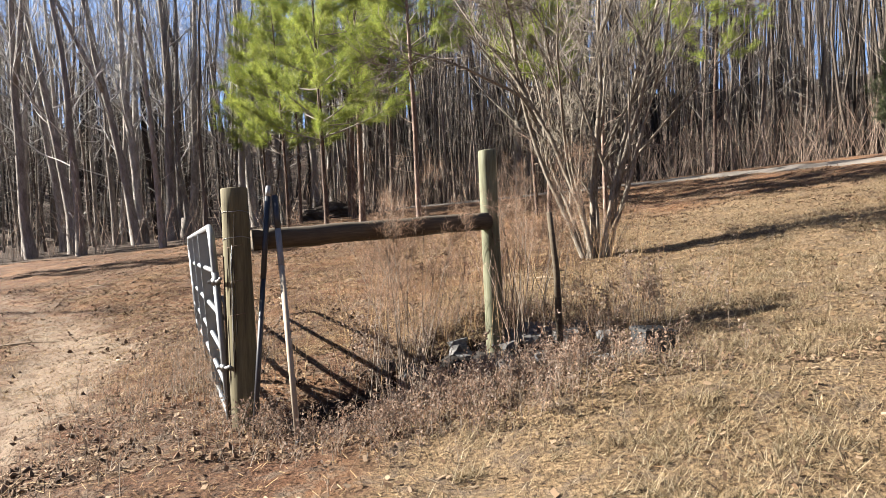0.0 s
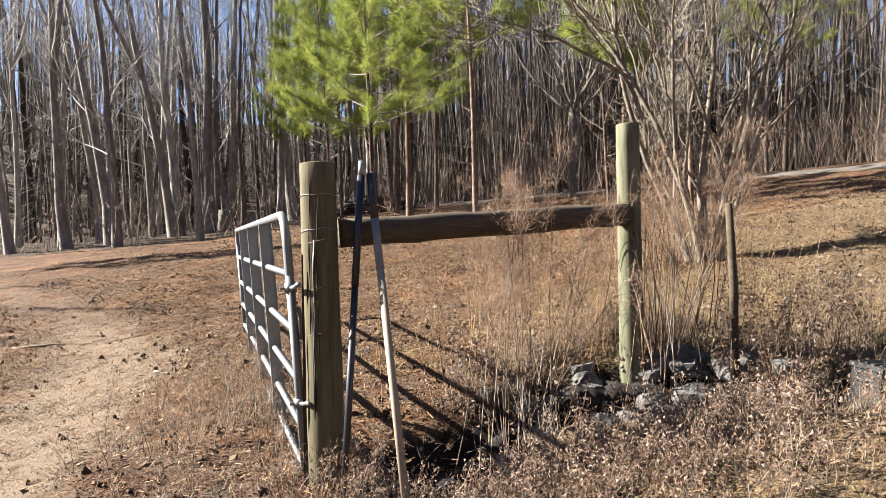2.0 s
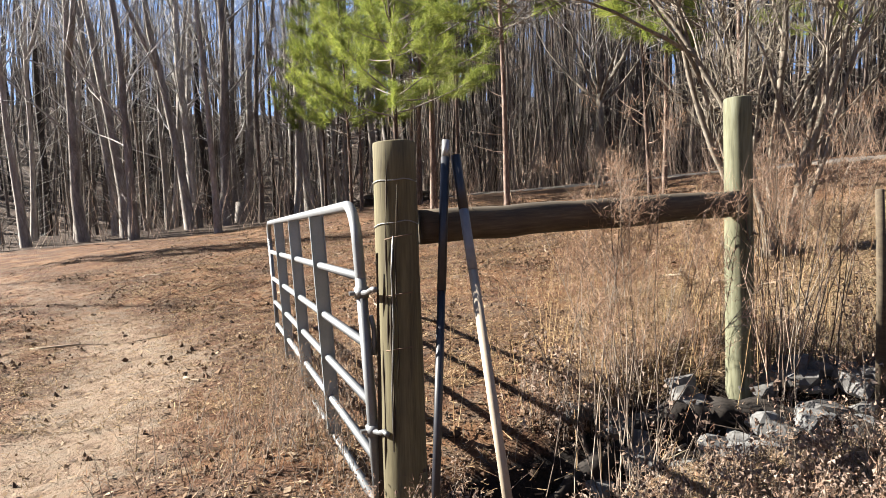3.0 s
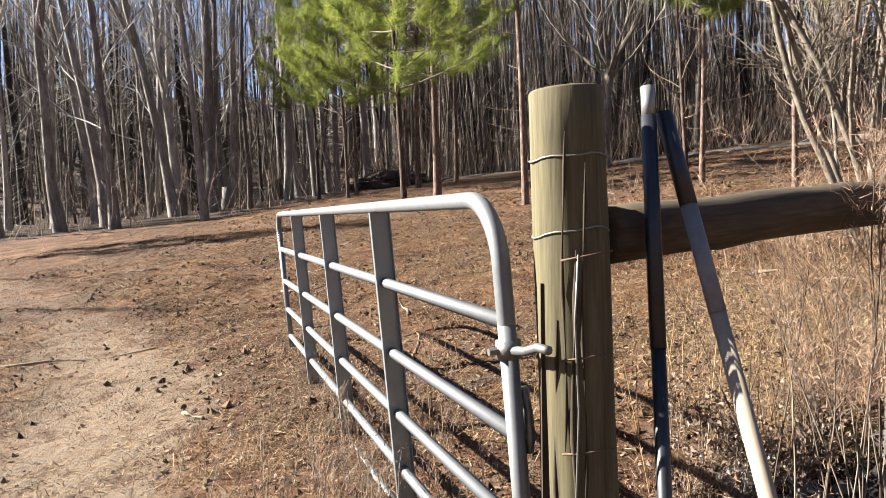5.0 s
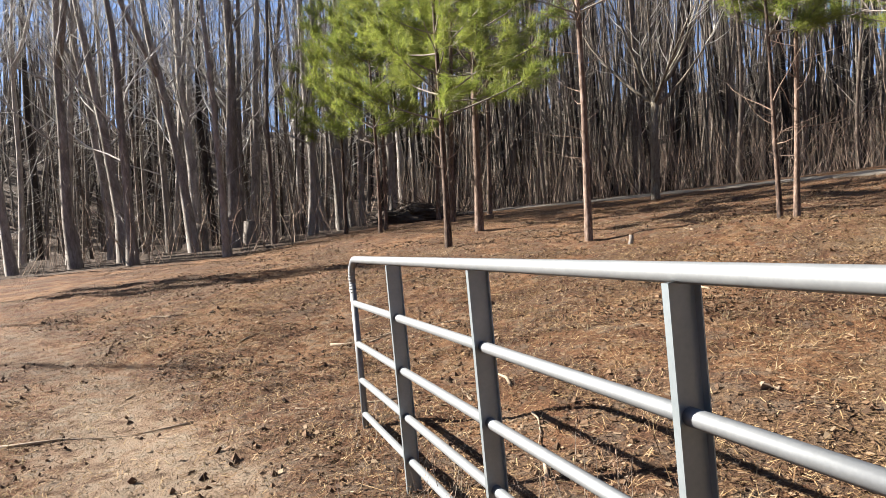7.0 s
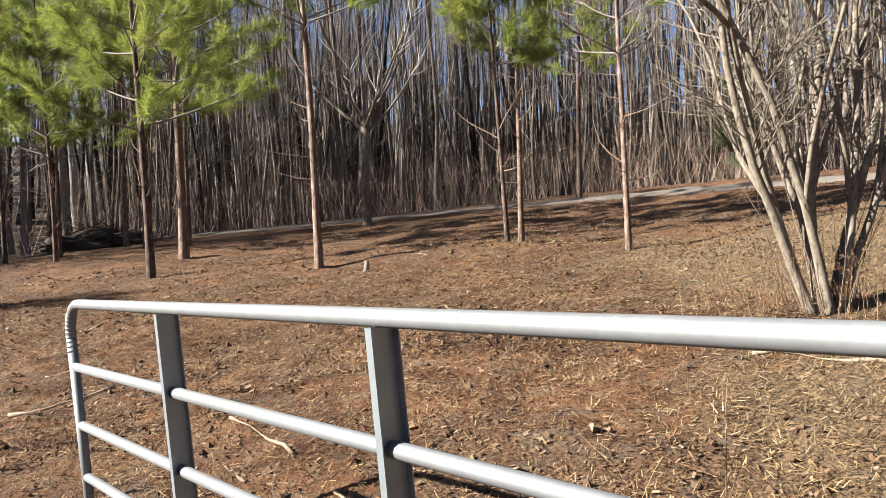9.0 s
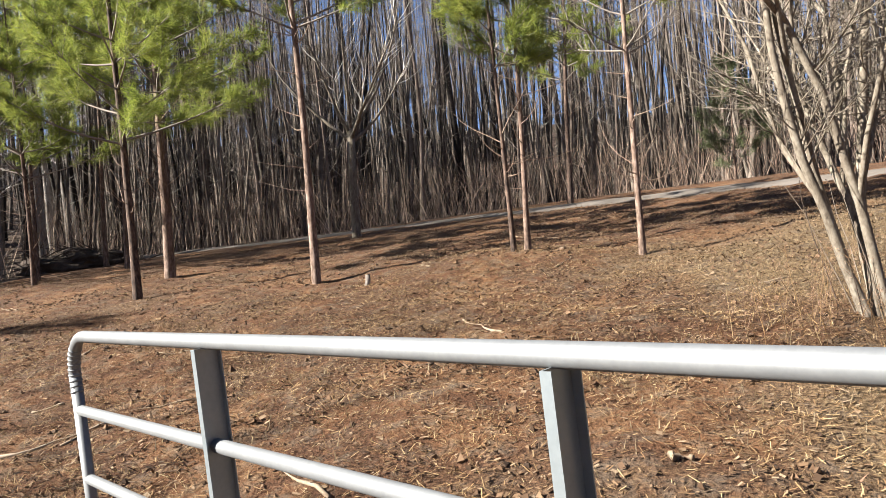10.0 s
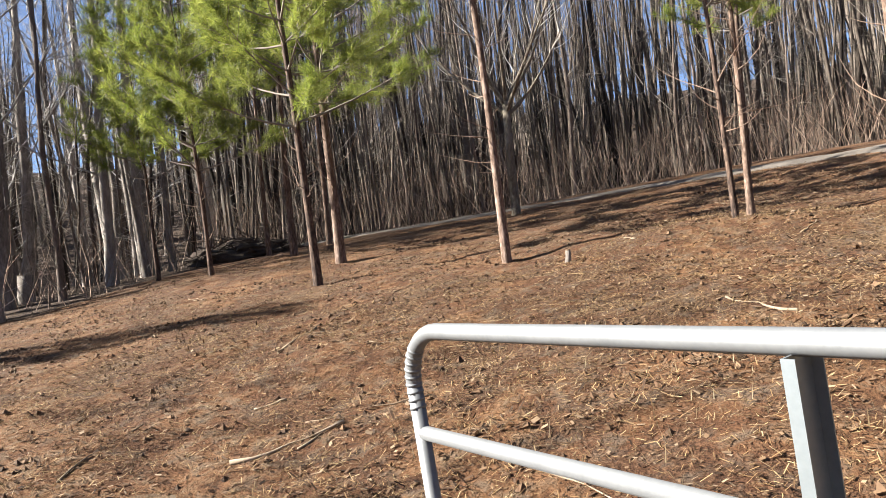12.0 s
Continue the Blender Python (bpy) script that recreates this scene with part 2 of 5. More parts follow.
# the lie of the land
def line_distance(x, y, pts):
    best = np.full(np.shape(x), 1e9)
    for (ax, ay), (bx, by) in zip(pts, pts[1:]):
        dx, dy = bx - ax, by - ay
        u = np.clip(((x - ax) * dx + (y - ay) * dy) / (dx * dx + dy * dy), 0, 1)
        best = np.minimum(best, np.hypot(x - ax - u * dx, y - ay - u * dy))
    return best


TERRAIN = (-0.0189, 0.125387, 0.022504, 0.006957, -0.000524, 0.005292, 0.000352, -0.000319, -4.5e-05, -9.1e-05)
HUMMOCKS = ((2.0, 14.9, 0.15, 1.1), (-4.6, 9.0, -0.13, 2.6), (-0.5, 10.8, 0.10, 1.6), (1.2, 4.2, 0.07, 0.9), (-3.6, 12.0, -0.13, 1.6),
            (-0.2, 5.55, -0.12, 0.55), (0.45, 5.7, -0.06, 0.5), (-9.8, 24.6, -0.13, 3.0), (1.0, 16.6, 0.10, 1.6), (-5.0, 23.0, 0.12, 2.5), (0.5, 6.35, 0.22, 0.75), (1.3, 4.3, 0.06, 0.8))


DITCH = [(-0.55, 4.72), (-0.65, 5.05), (-0.33, 5.38), (0.0, 5.58), (0.55, 5.50), (0.98, 5.33), (1.35, 4.98)]


def ground_z(x, y, rough=True):
    x, y = np.asarray(x, float), np.asarray(y, float)
    X, Y = 14 * np.tanh((x + 1) / 14), 30 * np.tanh(y / 30)
    c = TERRAIN
    z = c[0] + c[1] * X + c[2] * Y + c[3] * X * X + c[4] * X * Y + c[5] * Y * Y + c[6] * X ** 3 + c[7] * X * X * Y + c[8] * X * Y * Y + c[9] * Y ** 3
    for hx, hy, dz, r in HUMMOCKS:
        z = z + dz * np.exp(-((x - hx) ** 2 + (y - hy) ** 2) / (r * r))
    z = z - 0.42 * np.exp(-(line_distance(x, y, DITCH) / 0.30) ** 2)
    far = np.clip((np.hypot(x, y - 8) - 42) / 62, 0, 1)
    z = z + 15 * far * far * (3 - 2 * far)
    if rough:
        near = np.exp(-(x * x + (y - 10) ** 2) / 900)
        z = z + near * (0.018 * np.sin(2.3 * x + 1.1 * y + 0.6 * np.sin(1.7 * y)) + 0.016 * np.sin(-1.3 * x + 3.1 * y + np.sin(2.1 * x))
                        + 0.018 * np.sin(6.1 * x - 2.2 * y) * np.sin(5.3 * y + x) + 0.014 * np.sin(11 * x + 3 * y) * np.sin(9.1 * y - 4 * x))
    return z


def gz(x, y):
    return float(ground_z(x, y))


def ss(a, b, v):
    u = np.clip((v - a) / (b - a), 0, 1)
    return u * u * (3 - 2 * u)


TRACK = [(-2.6, -6), (-2.9, 2), (-3.45, 6.2), (-4.1, 8.2), (-5.6, 10.6), (-8.5, 13.5), (-14, 17.5), (-30, 24)]
TRACK_B = [(-4.6, -6), (-4.8, 2), (-5.2, 6), (-6.4, 9), (-9, 12), (-15, 15.5), (-30, 21)]
ROAD = [(-3.0, 34.0), (1.5, 30.3), (4.2, 28.2), (6.6, 25.8), (9.0, 21.5), (11.2, 16.5), (13.5, 9.0), (16, -4)]


def wood_edge(x):
    """How far ahead the woods begin."""
    return np.interp(x, [-60, -22, -16, -9, -7, -4, 2, 8, 12, 15, 19, 24, 40], [14, 20, 25, 25.5, 29, 33, 32.5, 31.5, 29.5, 26.5, 21, 12, -10])


# mesh building
class Geo:
    """Collects tubes, boxes and sheets for one mesh."""

    def __init__(self):
        self.v, self.f = [], []

    def tube(self, pts, radii, sides=6, cap=True):
        pts = [Vector(p) for p in pts]
        base = len(self.v)
        n = len(pts)
        for i, p in enumerate(pts):
            d = (pts[min(i + 1, n - 1)] - pts[max(i - 1, 0)]).normalized()
            a = d.cross(Vector((0.13, 0.98, 0.1)) if abs(d.y) < 0.9 else Vector((1, 0.1, 0.05))).normalized()
            c = d.cross(a)
            r = radii[i] if not isinstance(radii, float) else radii
            for k in range(sides):
                w = 2 * math.pi * k / sides
                self.v.append(p + a * (r * math.cos(w)) + c * (r * math.sin(w)))
        for i in range(n - 1):
            for k in range(sides):
                q = (k + 1) % sides
                self.f.append((base + i * sides + k, base + i * sides + q, base + (i + 1) * sides + q, base + (i + 1) * sides + k))
        if cap:
            self.f.append(tuple(base + k for k in range(sides))[::-1])
            self.f.append(tuple(base + (n - 1) * sides + k for k in range(sides)))
        return self

    def box(self, lo, hi, m=Matrix.Identity(4)):
        base = len(self.v)
        for x in (lo[0], hi[0]):
            for y in (lo[1], hi[1]):
                for z in (lo[2], hi[2]):
                    self.v.append(m @ Vector((x, y, z)))
        for q in ((0, 1, 3, 2), (4, 6, 7, 5), (0, 4, 5, 1), (2, 3, 7, 6), (0, 2, 6, 4), (1, 5, 7, 3)):
            self.f.append(tuple(base + i for i in q))
        return self

    def mesh(self, name, material, smooth=True):
        me = bpy.data.meshes.new(name)
        me.from_pydata([tuple(p) for p in self.v], [], self.f)
        me.materials.append(material)
        if smooth:
            me.polygons.foreach_set("use_smooth", np.ones(len(me.polygons), dtype=bool))
        me.update()
        return me


def part(name, geo, material, parent, label="", smooth=True):
    ob = new(name, geo if isinstance(geo, bpy.types.Mesh) else geo.mesh(name, material, smooth))
    ob.parent = parent
    if label:
        tagged(ob, label)
    return ob


def thing(name, label, category, at=Matrix.Identity(4), group=""):
    ob = new(name)
    ob.empty_display_size = 0.1
    ob.matrix_basis = at
    return tagged(ob, label, category, group)


def sheet_mesh(name, verts, faces, material, smooth=False):
    """A mesh from arrays: verts (n, 3), faces (m, 3 or 4)."""
    me = bpy.data.meshes.new(name)
    m, k = faces.shape
    me.vertices.add(len(verts))
    me.vertices.foreach_set("co", np.ascontiguousarray(verts, dtype=np.float32).ravel())
    me.loops.add(m * k)
    me.loops.foreach_set("vertex_index", np.ascontiguousarray(faces, dtype=np.int32).ravel())
    me.polygons.add(m)
    me.polygons.foreach_set("loop_start", np.arange(0, m * k, k, dtype=np.int32))
    me.polygons.foreach_set("use_smooth", np.full(m, smooth, dtype=bool))
    me.update(calc_edges=True)
    me.validate()
    me.materials.append(material)
    return me


# ground: one sheet to the horizon, finer where one walks
def build_ground():
    n = 420
    u = np.linspace(-1, 1, n)
    g = 5.0 * np.sinh(5.0 * u)
    gx, gy = np.meshgrid(g - 1.0, g + 8.0)
    x, y = gx.ravel(), gy.ravel()
    z = ground_z(x, y)
    idx = np.arange(n * n).reshape(n, n)
    faces = np.stack([idx[:-1, :-1], idx[:-1, 1:], idx[1:, 1:], idx[1:, :-1]], -1).reshape(-1, 4)
    me = sheet_mesh("ground", np.stack([x, y, z], 1), faces, GROUND, True)
    d = np.maximum(1 - ss(0.0, 0.9, line_distance(x, y, TRACK)), 0.45 * (1 - ss(0.2, 0.8, line_distance(x, y, TRACK_B))))
    d = d * (1 - 0.8 * ss(8.5, 11, y)) * (0.62 + 0.3 * np.sin(1.1 * y + x) * np.sin(2.3 * x - 0.7 * y))
    d = np.clip(1.2 * d, 0, 1)
    lawn = np.maximum(ss(-0.6, 0.8, x) * (1 - ss(6.5, 10.0, y)), 0.8 * ss(1.6, 3.4, x) * (1 - ss(10.5, 15, y))) * ss(-3, 0, y + 3)
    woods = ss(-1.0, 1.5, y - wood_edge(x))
    # mask of the painted shade, a strip following the ditch line
    ditch_shade = 1 - ss(0.22, 0.46, line_distance(x, y, DITCH))
    for name, val in (("dirt", d), ("lawn", lawn), ("woods", woods), ("ditch_shade", ditch_shade)):
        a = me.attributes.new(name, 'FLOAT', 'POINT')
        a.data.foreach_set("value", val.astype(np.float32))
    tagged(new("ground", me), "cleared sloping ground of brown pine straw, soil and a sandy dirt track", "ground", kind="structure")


build_ground()


def build_road():
    pts = []
    for (ax, ay), (bx, by) in zip(ROAD, ROAD[1:]):
        for i in range(8):
            pts.append((ax + (bx - ax) * i / 8, ay + (by - ay) * i / 8))
    verts, faces, w = [], [], 9
    for i, (x, y) in enumerate(pts):
        nx, ny = pts[min(i + 1, len(pts) - 1)], pts[max(i - 1, 0)]
        d = Vector((nx[0] - ny[0], nx[1] - ny[1])).normalized()
        for k in range(w):
            o = (k / (w - 1) - 0.5) * (1.7 + 0.25 * math.sin(i * 0.9 + k))
            px, py = x + d.y * o, y - d.x * o
            verts.append((px, py, gz(px, py) + 0.05 - 0.09 * abs(2 * k / (w - 1) - 1) ** 3))
    for i in range(len(pts) - 1):
        for k in range(w - 1):
            faces.append((i * w + k, i * w + k + 1, (i + 1) * w + k + 1, (i + 1) * w + k))
    me = sheet_mesh("road", np.array(verts), np.array(faces), GRAVEL, True)
    tagged(new("road", me), "narrow pale gravel track along the edge of the woods", "road", kind="structure")


build_road()


# farm gate, standing open along the track
def build_gate():
    far, near = Vector((-3.085, 9.075, 1.355)), Vector((-1.347, 4.725, 1.475))
    length = (far - near).length
    ax = (far - near).normalized()
    side = Vector((-0.928, -0.372, 0.0))
    up = (Vector((0, 0, 1)) + 0.067 * side)
    up = (up - ax * up.dot(ax)).normalized()
    ay = up.cross(ax)
    m = Matrix(((ax.x, ay.x, up.x, near.x), (ax.y, ay.y, up.y, near.y), (ax.z, ay.z, up.z, near.z), (0, 0, 0, 1)))
    gate = thing("farm_gate", "galvanised tubular steel farm gate standing open on its hinges", "gate", m)
    r, bend, h = 0.0225, 0.16, 1.275

    def arc(cx, cz, a0, a1):
        return [(cx + bend * math.cos(radians(a0 + (a1 - a0) * i / 8)), 0, cz + bend * math.sin(radians(a0 + (a1 - a0) * i / 8))) for i in range(9)]

    part("hinge_upright", Geo().tube([(0, 0, -h), (0, 0, -0.30)], r, 16), GALV, gate)
    part("top_rail", Geo().tube([(0, 0, -0.30)] + arc(bend, -bend, 180, 90) + arc(length - bend, -bend, 90, 0), r, 16, False), GALV, gate)
    part("latch_upright", Geo().tube([(length, 0, -bend), (length, 0, -h)], r, 14), GALV, gate)
    for z in (-0.295, -0.57, -0.815, -1.045, -1.26):
        part("rail", Geo().tube([(0, 0, z), (length / 2, 0, z), (length, 0, z)], 0.0205, 12), GALV, gate)
    for s in (1.15, 2.31, 3.53):
        w, t = 0.036, 0.003
        g = Geo()
        prof = [(0.022, -w - t), (-0.001, -w - t), (-0.001, w + t), (0.022, w + t), (0.022, w), (t, w), (t, -w), (0.022, -w)]
        g.v = [Vector((s - px, py, z)) for z in (-1.262, -0.018) for px, py in prof]
        g.f = [(8 + i, 8 + (i + 1) % 8, (i + 1) % 8, i) for i in range(8)] + [(7, 6, 1, 0), (6, 5, 2, 1), (5, 4, 3, 2), (8, 9, 14, 15), (9, 10, 13, 14), (10, 11, 12, 13)]
        part("stay", g, GALV_FLAT, gate, "flat grey folded steel stay", False)
    # hinges at two heights
    for z, k in ((-0.36, 1), (-0.93, 1)):
        b = part("hinge_collar", Geo().tube([(0, 0, z - 0.022), (0, 0, z + 0.022)], 0.031, 14), BRACKET, gate)
        g = Geo()
        g.tube([(-0.025, 0.0, z), (-0.07, -0.012, z + 0.004), (-0.12, -0.02, z + 0.02), (-0.17, -0.02, z + 0.022)], 0.011, 8)
        part("hinge_pin", g, BRACKET, b)
        part("bolt", Geo().tube([(0.0, 0.026, z), (0.0, 0.052, z)], 0.010, 6), BRACKET, b, "", False)
    part("chain", Geo().tube([(0.0, -0.03, -0.46), (0.006, -0.04, -0.52), (-0.006, -0.035, -0.58), (0.0, -0.03, -0.62)], 0.012, 6), BRACKET, gate)
    for i in range(9):                      # crimped corner of the latch end
        w = radians(42 - 8 * i)
        x, z = (length - bend + bend * math.cos(w), -bend + bend * math.sin(w)) if w > 0 else (length, -bend + bend * w)
        part("crimp", Geo().tube([(x + 0.004 * math.sin(w), 0, z - 0.004), (x - 0.004 * math.sin(max(w, 0)), 0, z + 0.004)], 0.0245, 10), GALV, gate)


build_gate()


def rough_post(name, label, x, y, z0, z1, r, lean, material, seed, flat=0.0):
    rnd = random.Random(seed)
    p = thing(name, label, "fence post", pose(x, y, z0))
    g = Geo()
    sides, rows = 28, 16
    wob = [1 + 0.010 * rnd.uniform(-1, 1) for _ in range(sides)]
    for i in range(rows + 1):
        t = i / rows
        z = (z1 - z0) * t
        for k in range(sides):
            w = 2 * math.pi * k / sides
            rr = r * (1.05 - 0.07 * t) * (wob[k] + 0.012 * math.sin(5 * t * math.pi + k))
            zz = z + (0.005 * math.cos(w + 0.6) + rnd.uniform(-0.003, 0.003) if i == rows else 0)
            g.v.append(Vector((lean[0] * t + rr * math.cos(w), lean[1] * t + rr * math.sin(w), zz)))
    for i in range(rows):
        for k in range(sides):
            q = (k + 1) % sides
            g.f.append((i * sides + k, i * sides + q, (i + 1) * sides + q, (i + 1) * sides + k))
    last = rows * sides
    ring2 = len(g.v)
    for k in range(sides):
        w = 2 * math.pi * k / sides
        g.v.append(Vector((lean[0] + 0.93 * r * math.cos(w), lean[1] + 0.93 * r * math.sin(w), z1 - z0 + 0.006 + 0.005 * math.cos(w + 0.6))))
    for k in range(sides):
        q = (k + 1) % sides
        g.f.append((last + k, last + q, ring2 + q, ring2 + k))
    g.f.append(tuple(ring2 + k for k in range(sides)))
    part("shaft", g, material, p)
    return p


def ring(x, y, z, r, tilt=0.0, sides=5, wire=0.0028, a0=0, a1=360):
    pts = []
    for i in range(25):
        w = radians(a0 + (a1 - a0) * i / 24)
        pts.append((x + r * math.cos(w), y + r * math.sin(w), z + tilt * math.sin(w * 1.5) + 0.003 * math.sin(5 * w)))
    return Geo().tube(pts, wire, sides)


gate_post = rough_post("gate_post", "thick round treated timber gate post with wire bands and drying splits", -1.137, 4.69, gz(-1.137, 4.69) - 0.1, 1.716, 0.088, (-0.045, 0.03), TIMBER, 3)
gz0 = gz(-1.137, 4.69) - 0.1
for z, tl in ((1.565, 0.006), (1.395, 0.012)):
    part("wire_band", ring(-0.045 * (z - gz0) / (1.7 - gz0), 0.03 * (z - gz0) / (1.7 - gz0), z - gz0, 0.0885, tl), WIRE, gate_post, "dull wire wrapped round the post")
for z in (1.345, 1.12, 0.905):
    part("staple", Geo().tube([(-0.07, -0.069, z - gz0 - 0.01), (-0.03, -0.094, z - gz0), (0.04, -0.092, z - gz0 + 0.012)], 0.0026, 5), RUST_WIRE, gate_post)
part("old_wire", Geo().tube([(-0.035, -0.092, 1.35 - gz0), (-0.043, -0.092, 1.2 - gz0), (-0.036, -0.094, 1.0 - gz0), (-0.045, -0.094, 0.75 - gz0), (-0.04, -0.095, 0.5 - gz0)], 0.003, 5), WIRE, gate_post)
for a, z0, z1, w in ((232, 0.9, 1.62, 0.006), (248, 0.5, 1.36, 0.009), (215, 0.4, 1.2, 0.007), (262, 0.75, 1.55, 0.005)):
    pts = [(-0.01 + 0.0870 * math.cos(radians(a + 3 * math.sin(i))), 0.0870 * math.sin(radians(a + 3 * math.sin(i))), z0 - gz0 + (z1 - z0) * i / 8) for i in range(9)]
    part("split", Geo().tube(pts, [0.001] + [w * (0.6 + 0.4 * math.sin(i * 1.9)) for i in range(1, 8)] + [0.001], 5), CRACK, gate_post, "dark drying split")
part("hinge_board", Geo().box((-0.112, -0.03, 0.08), (-0.088, 0.028, 1.28 - gz0)), CRACK, gate_post, "dark strip of bark along the post", False)

line_post = rough_post("fence_post", "round mossy timber fence post holding the end of a brace rail", 0.575, 5.86, gz(0.575, 5.86) - 0.1, 2.035, 0.073, (-0.045, -0.03), TIMBER_GREEN, 8)
part("wire_band", ring(0, 0, 0.95, 0.075, 0.01), RUST_WIRE, line_post)


def build_rail():
    a, b = Vector((-1.09, 4.79, 1.378)), Vector((0.53, 5.78, 1.478))
    rail = thing("brace_rail", "dark weathered round timber rail between two fence posts", "fence rail", look(a, b) @ pose(0, 0, 0, 0, 90, 0))
    ln = (b - a).length
    rnd = random.Random(5)
    rows = [(i / 14 * ln, rnd.uniform(-0.004, 0.004), 0.010 * math.sin(i * 0.35) + rnd.uniform(-0.003, 0.003)) for i in range(15)]
    part("log", Geo().tube(rows, [0.070 * (1 + rnd.uniform(-0.03, 0.03)) for _ in rows], 18), RAIL_WOOD, rail)
    for k in range(14):                     # frayed splinters along the top
        x = rnd.uniform(0.15, ln - 0.1)
        w = rnd.uniform(-1.2, 1.2)
        p = Vector((x, 0.068 * math.sin(w), 0.068 * math.cos(w)))
        part("splinter", Geo().tube([p, p + Vector((rnd.uniform(-0.02, 0.02), 0.008, rnd.uniform(-0.05, 0.05)))], [0.003, 0.001], 4), STICK, rail)


build_rail()


def segments(geo_parent, a, b, pieces):
    a, b = Vector(a), Vector(b)
    for name, t0, t1, r, material, label in pieces:
        part(name, Geo().tube([a.lerp(b, t0), a.lerp(b, (t0 + t1) / 2), a.lerp(b, t1)], r, 14), material, geo_parent, label)


zb = gz(-1.007, 4.39)
pole = thing("leaning_pole", "long black pole with a silver tip leaning against the rail", "pole")
segments(pole, (-1.007, 4.39, zb - 0.03), (-0.976, 4.80, 1.735),
         [("shaft", 0, 0.62, 0.0165, BLACK_GRIP, ""), ("grip", 0.62, 0.955, 0.0185, BLACK_GRIP, "matt black foam grip"), ("ferrule", 0.955, 1.0, 0.0165, SILVER, "silver tip")])
pole2 = thing("long_handled_tool", "pale wooden pole with black grip leaning against the rail", "tool handle")
segments(pole2, (-0.693, 4.21, gz(-0.693, 4.21) - 0.03), (-0.936, 4.80, 1.67),
         [("foot", 0, 0.035, 0.019, BLACK_PLASTIC, "dark end cap"), ("shaft", 0.035, 0.70, 0.0185, PALE_SHAFT, "pale bare wood"), ("sleeve", 0.70, 0.855, 0.0195, GREY_SLEEVE, "grey sleeve"), ("grip", 0.855, 1.0, 0.0205, BLACK_GRIP, "black grip")])

stake = thing("fence_stake", "thin dark leaning wooden stake among dry weeds", "stake")
part("shaft", Geo().tube([(1.03, 5.30, gz(1.03, 5.3) - 0.05), (0.985, 5.23, 1.1), (0.93, 5.16, 1.525)], [0.026, 0.023, 0.019], 8), RAIL_WOOD, stake)

# ditch: pipe end, box, stones
pipe = thing("culvert_pipe", "black ribbed plastic culvert pipe end sunk in the ditch", "pipe", pose(-0.55, 5.20, gz(-0.55, 5.2) + 0.06, 82, 0, 28))
g = Geo()
pts, rad = [], []
for i in range(25):
    pts.append((0, 0, -0.6 + i * 0.025))
    rad.append(0.135 + (0.012 if i % 2 else 0))
part("outer_wall", g.tube(pts, rad, 24, False), BLACK_PLASTIC, pipe)
part("inner_wall", Geo().tube([(0, 0, -0.6), (0, 0, 0)], 0.122, 24, False), BLACK_PLASTIC, pipe)
rim = Geo()
for k in range(24):
    w = 2 * math.pi * k / 24
    rim.v += [Vector((0.122 * math.cos(w), 0.122 * math.sin(w), 0.001)), Vector((0.136 * math.cos(w), 0.136 * math.sin(w), 0.001))]
for k in range(24):
    q = (k + 1) % 24
    rim.f.append((2 * k, 2 * k + 1, 2 * q + 1, 2 * q))
part("rim", rim, BLACK_PLASTIC, pipe, "", False)

bx = thing("drain_box", "small black plastic drain box half buried in grass", "drain box", pose(1.55, 4.80, 0.615, 2, 4, 20))
bm = Geo()
bm.box((-0.115, -0.085, -0.22), (0.115, 0.085, 0.095))
part("body", bm, BLACK_PLASTIC, bx, "", False)
lid = part("lid", Geo().box((-0.125, -0.095, 0.098), (0.125, 0.095, 0.122)), BLACK_PLASTIC, bx, "", False)
for k in range(4):
    part("rib", Geo().box((-0.10, -0.07 + k * 0.042, 0.1225), (0.10, -0.055 + k * 0.042, 0.129)), BLACK_PLASTIC, lid, "", False)


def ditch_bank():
    """The undercut far side of the ditch; its near-black colour paints in the shade."""
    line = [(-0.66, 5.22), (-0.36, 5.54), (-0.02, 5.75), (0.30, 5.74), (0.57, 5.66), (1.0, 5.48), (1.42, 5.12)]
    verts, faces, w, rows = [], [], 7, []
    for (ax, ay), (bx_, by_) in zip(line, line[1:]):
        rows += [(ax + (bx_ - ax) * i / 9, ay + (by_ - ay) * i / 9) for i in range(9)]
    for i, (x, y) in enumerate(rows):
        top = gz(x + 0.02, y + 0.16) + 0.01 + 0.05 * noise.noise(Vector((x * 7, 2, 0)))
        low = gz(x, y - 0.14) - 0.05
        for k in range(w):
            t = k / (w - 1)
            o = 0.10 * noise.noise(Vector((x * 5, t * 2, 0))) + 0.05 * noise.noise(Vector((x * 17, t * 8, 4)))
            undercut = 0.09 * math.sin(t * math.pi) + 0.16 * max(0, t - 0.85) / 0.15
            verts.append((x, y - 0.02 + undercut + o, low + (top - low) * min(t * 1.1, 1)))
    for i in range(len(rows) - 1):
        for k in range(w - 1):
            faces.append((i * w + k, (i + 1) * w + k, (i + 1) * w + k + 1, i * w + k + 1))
    tagged(new("ditch_bank", sheet_mesh("ditch_bank", np.array(verts), np.array(faces), SHADE_EARTH, True)), "undercut earth bank of a small ditch, with the shade under its lip painted in", "ditch bank", kind="structure")


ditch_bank()


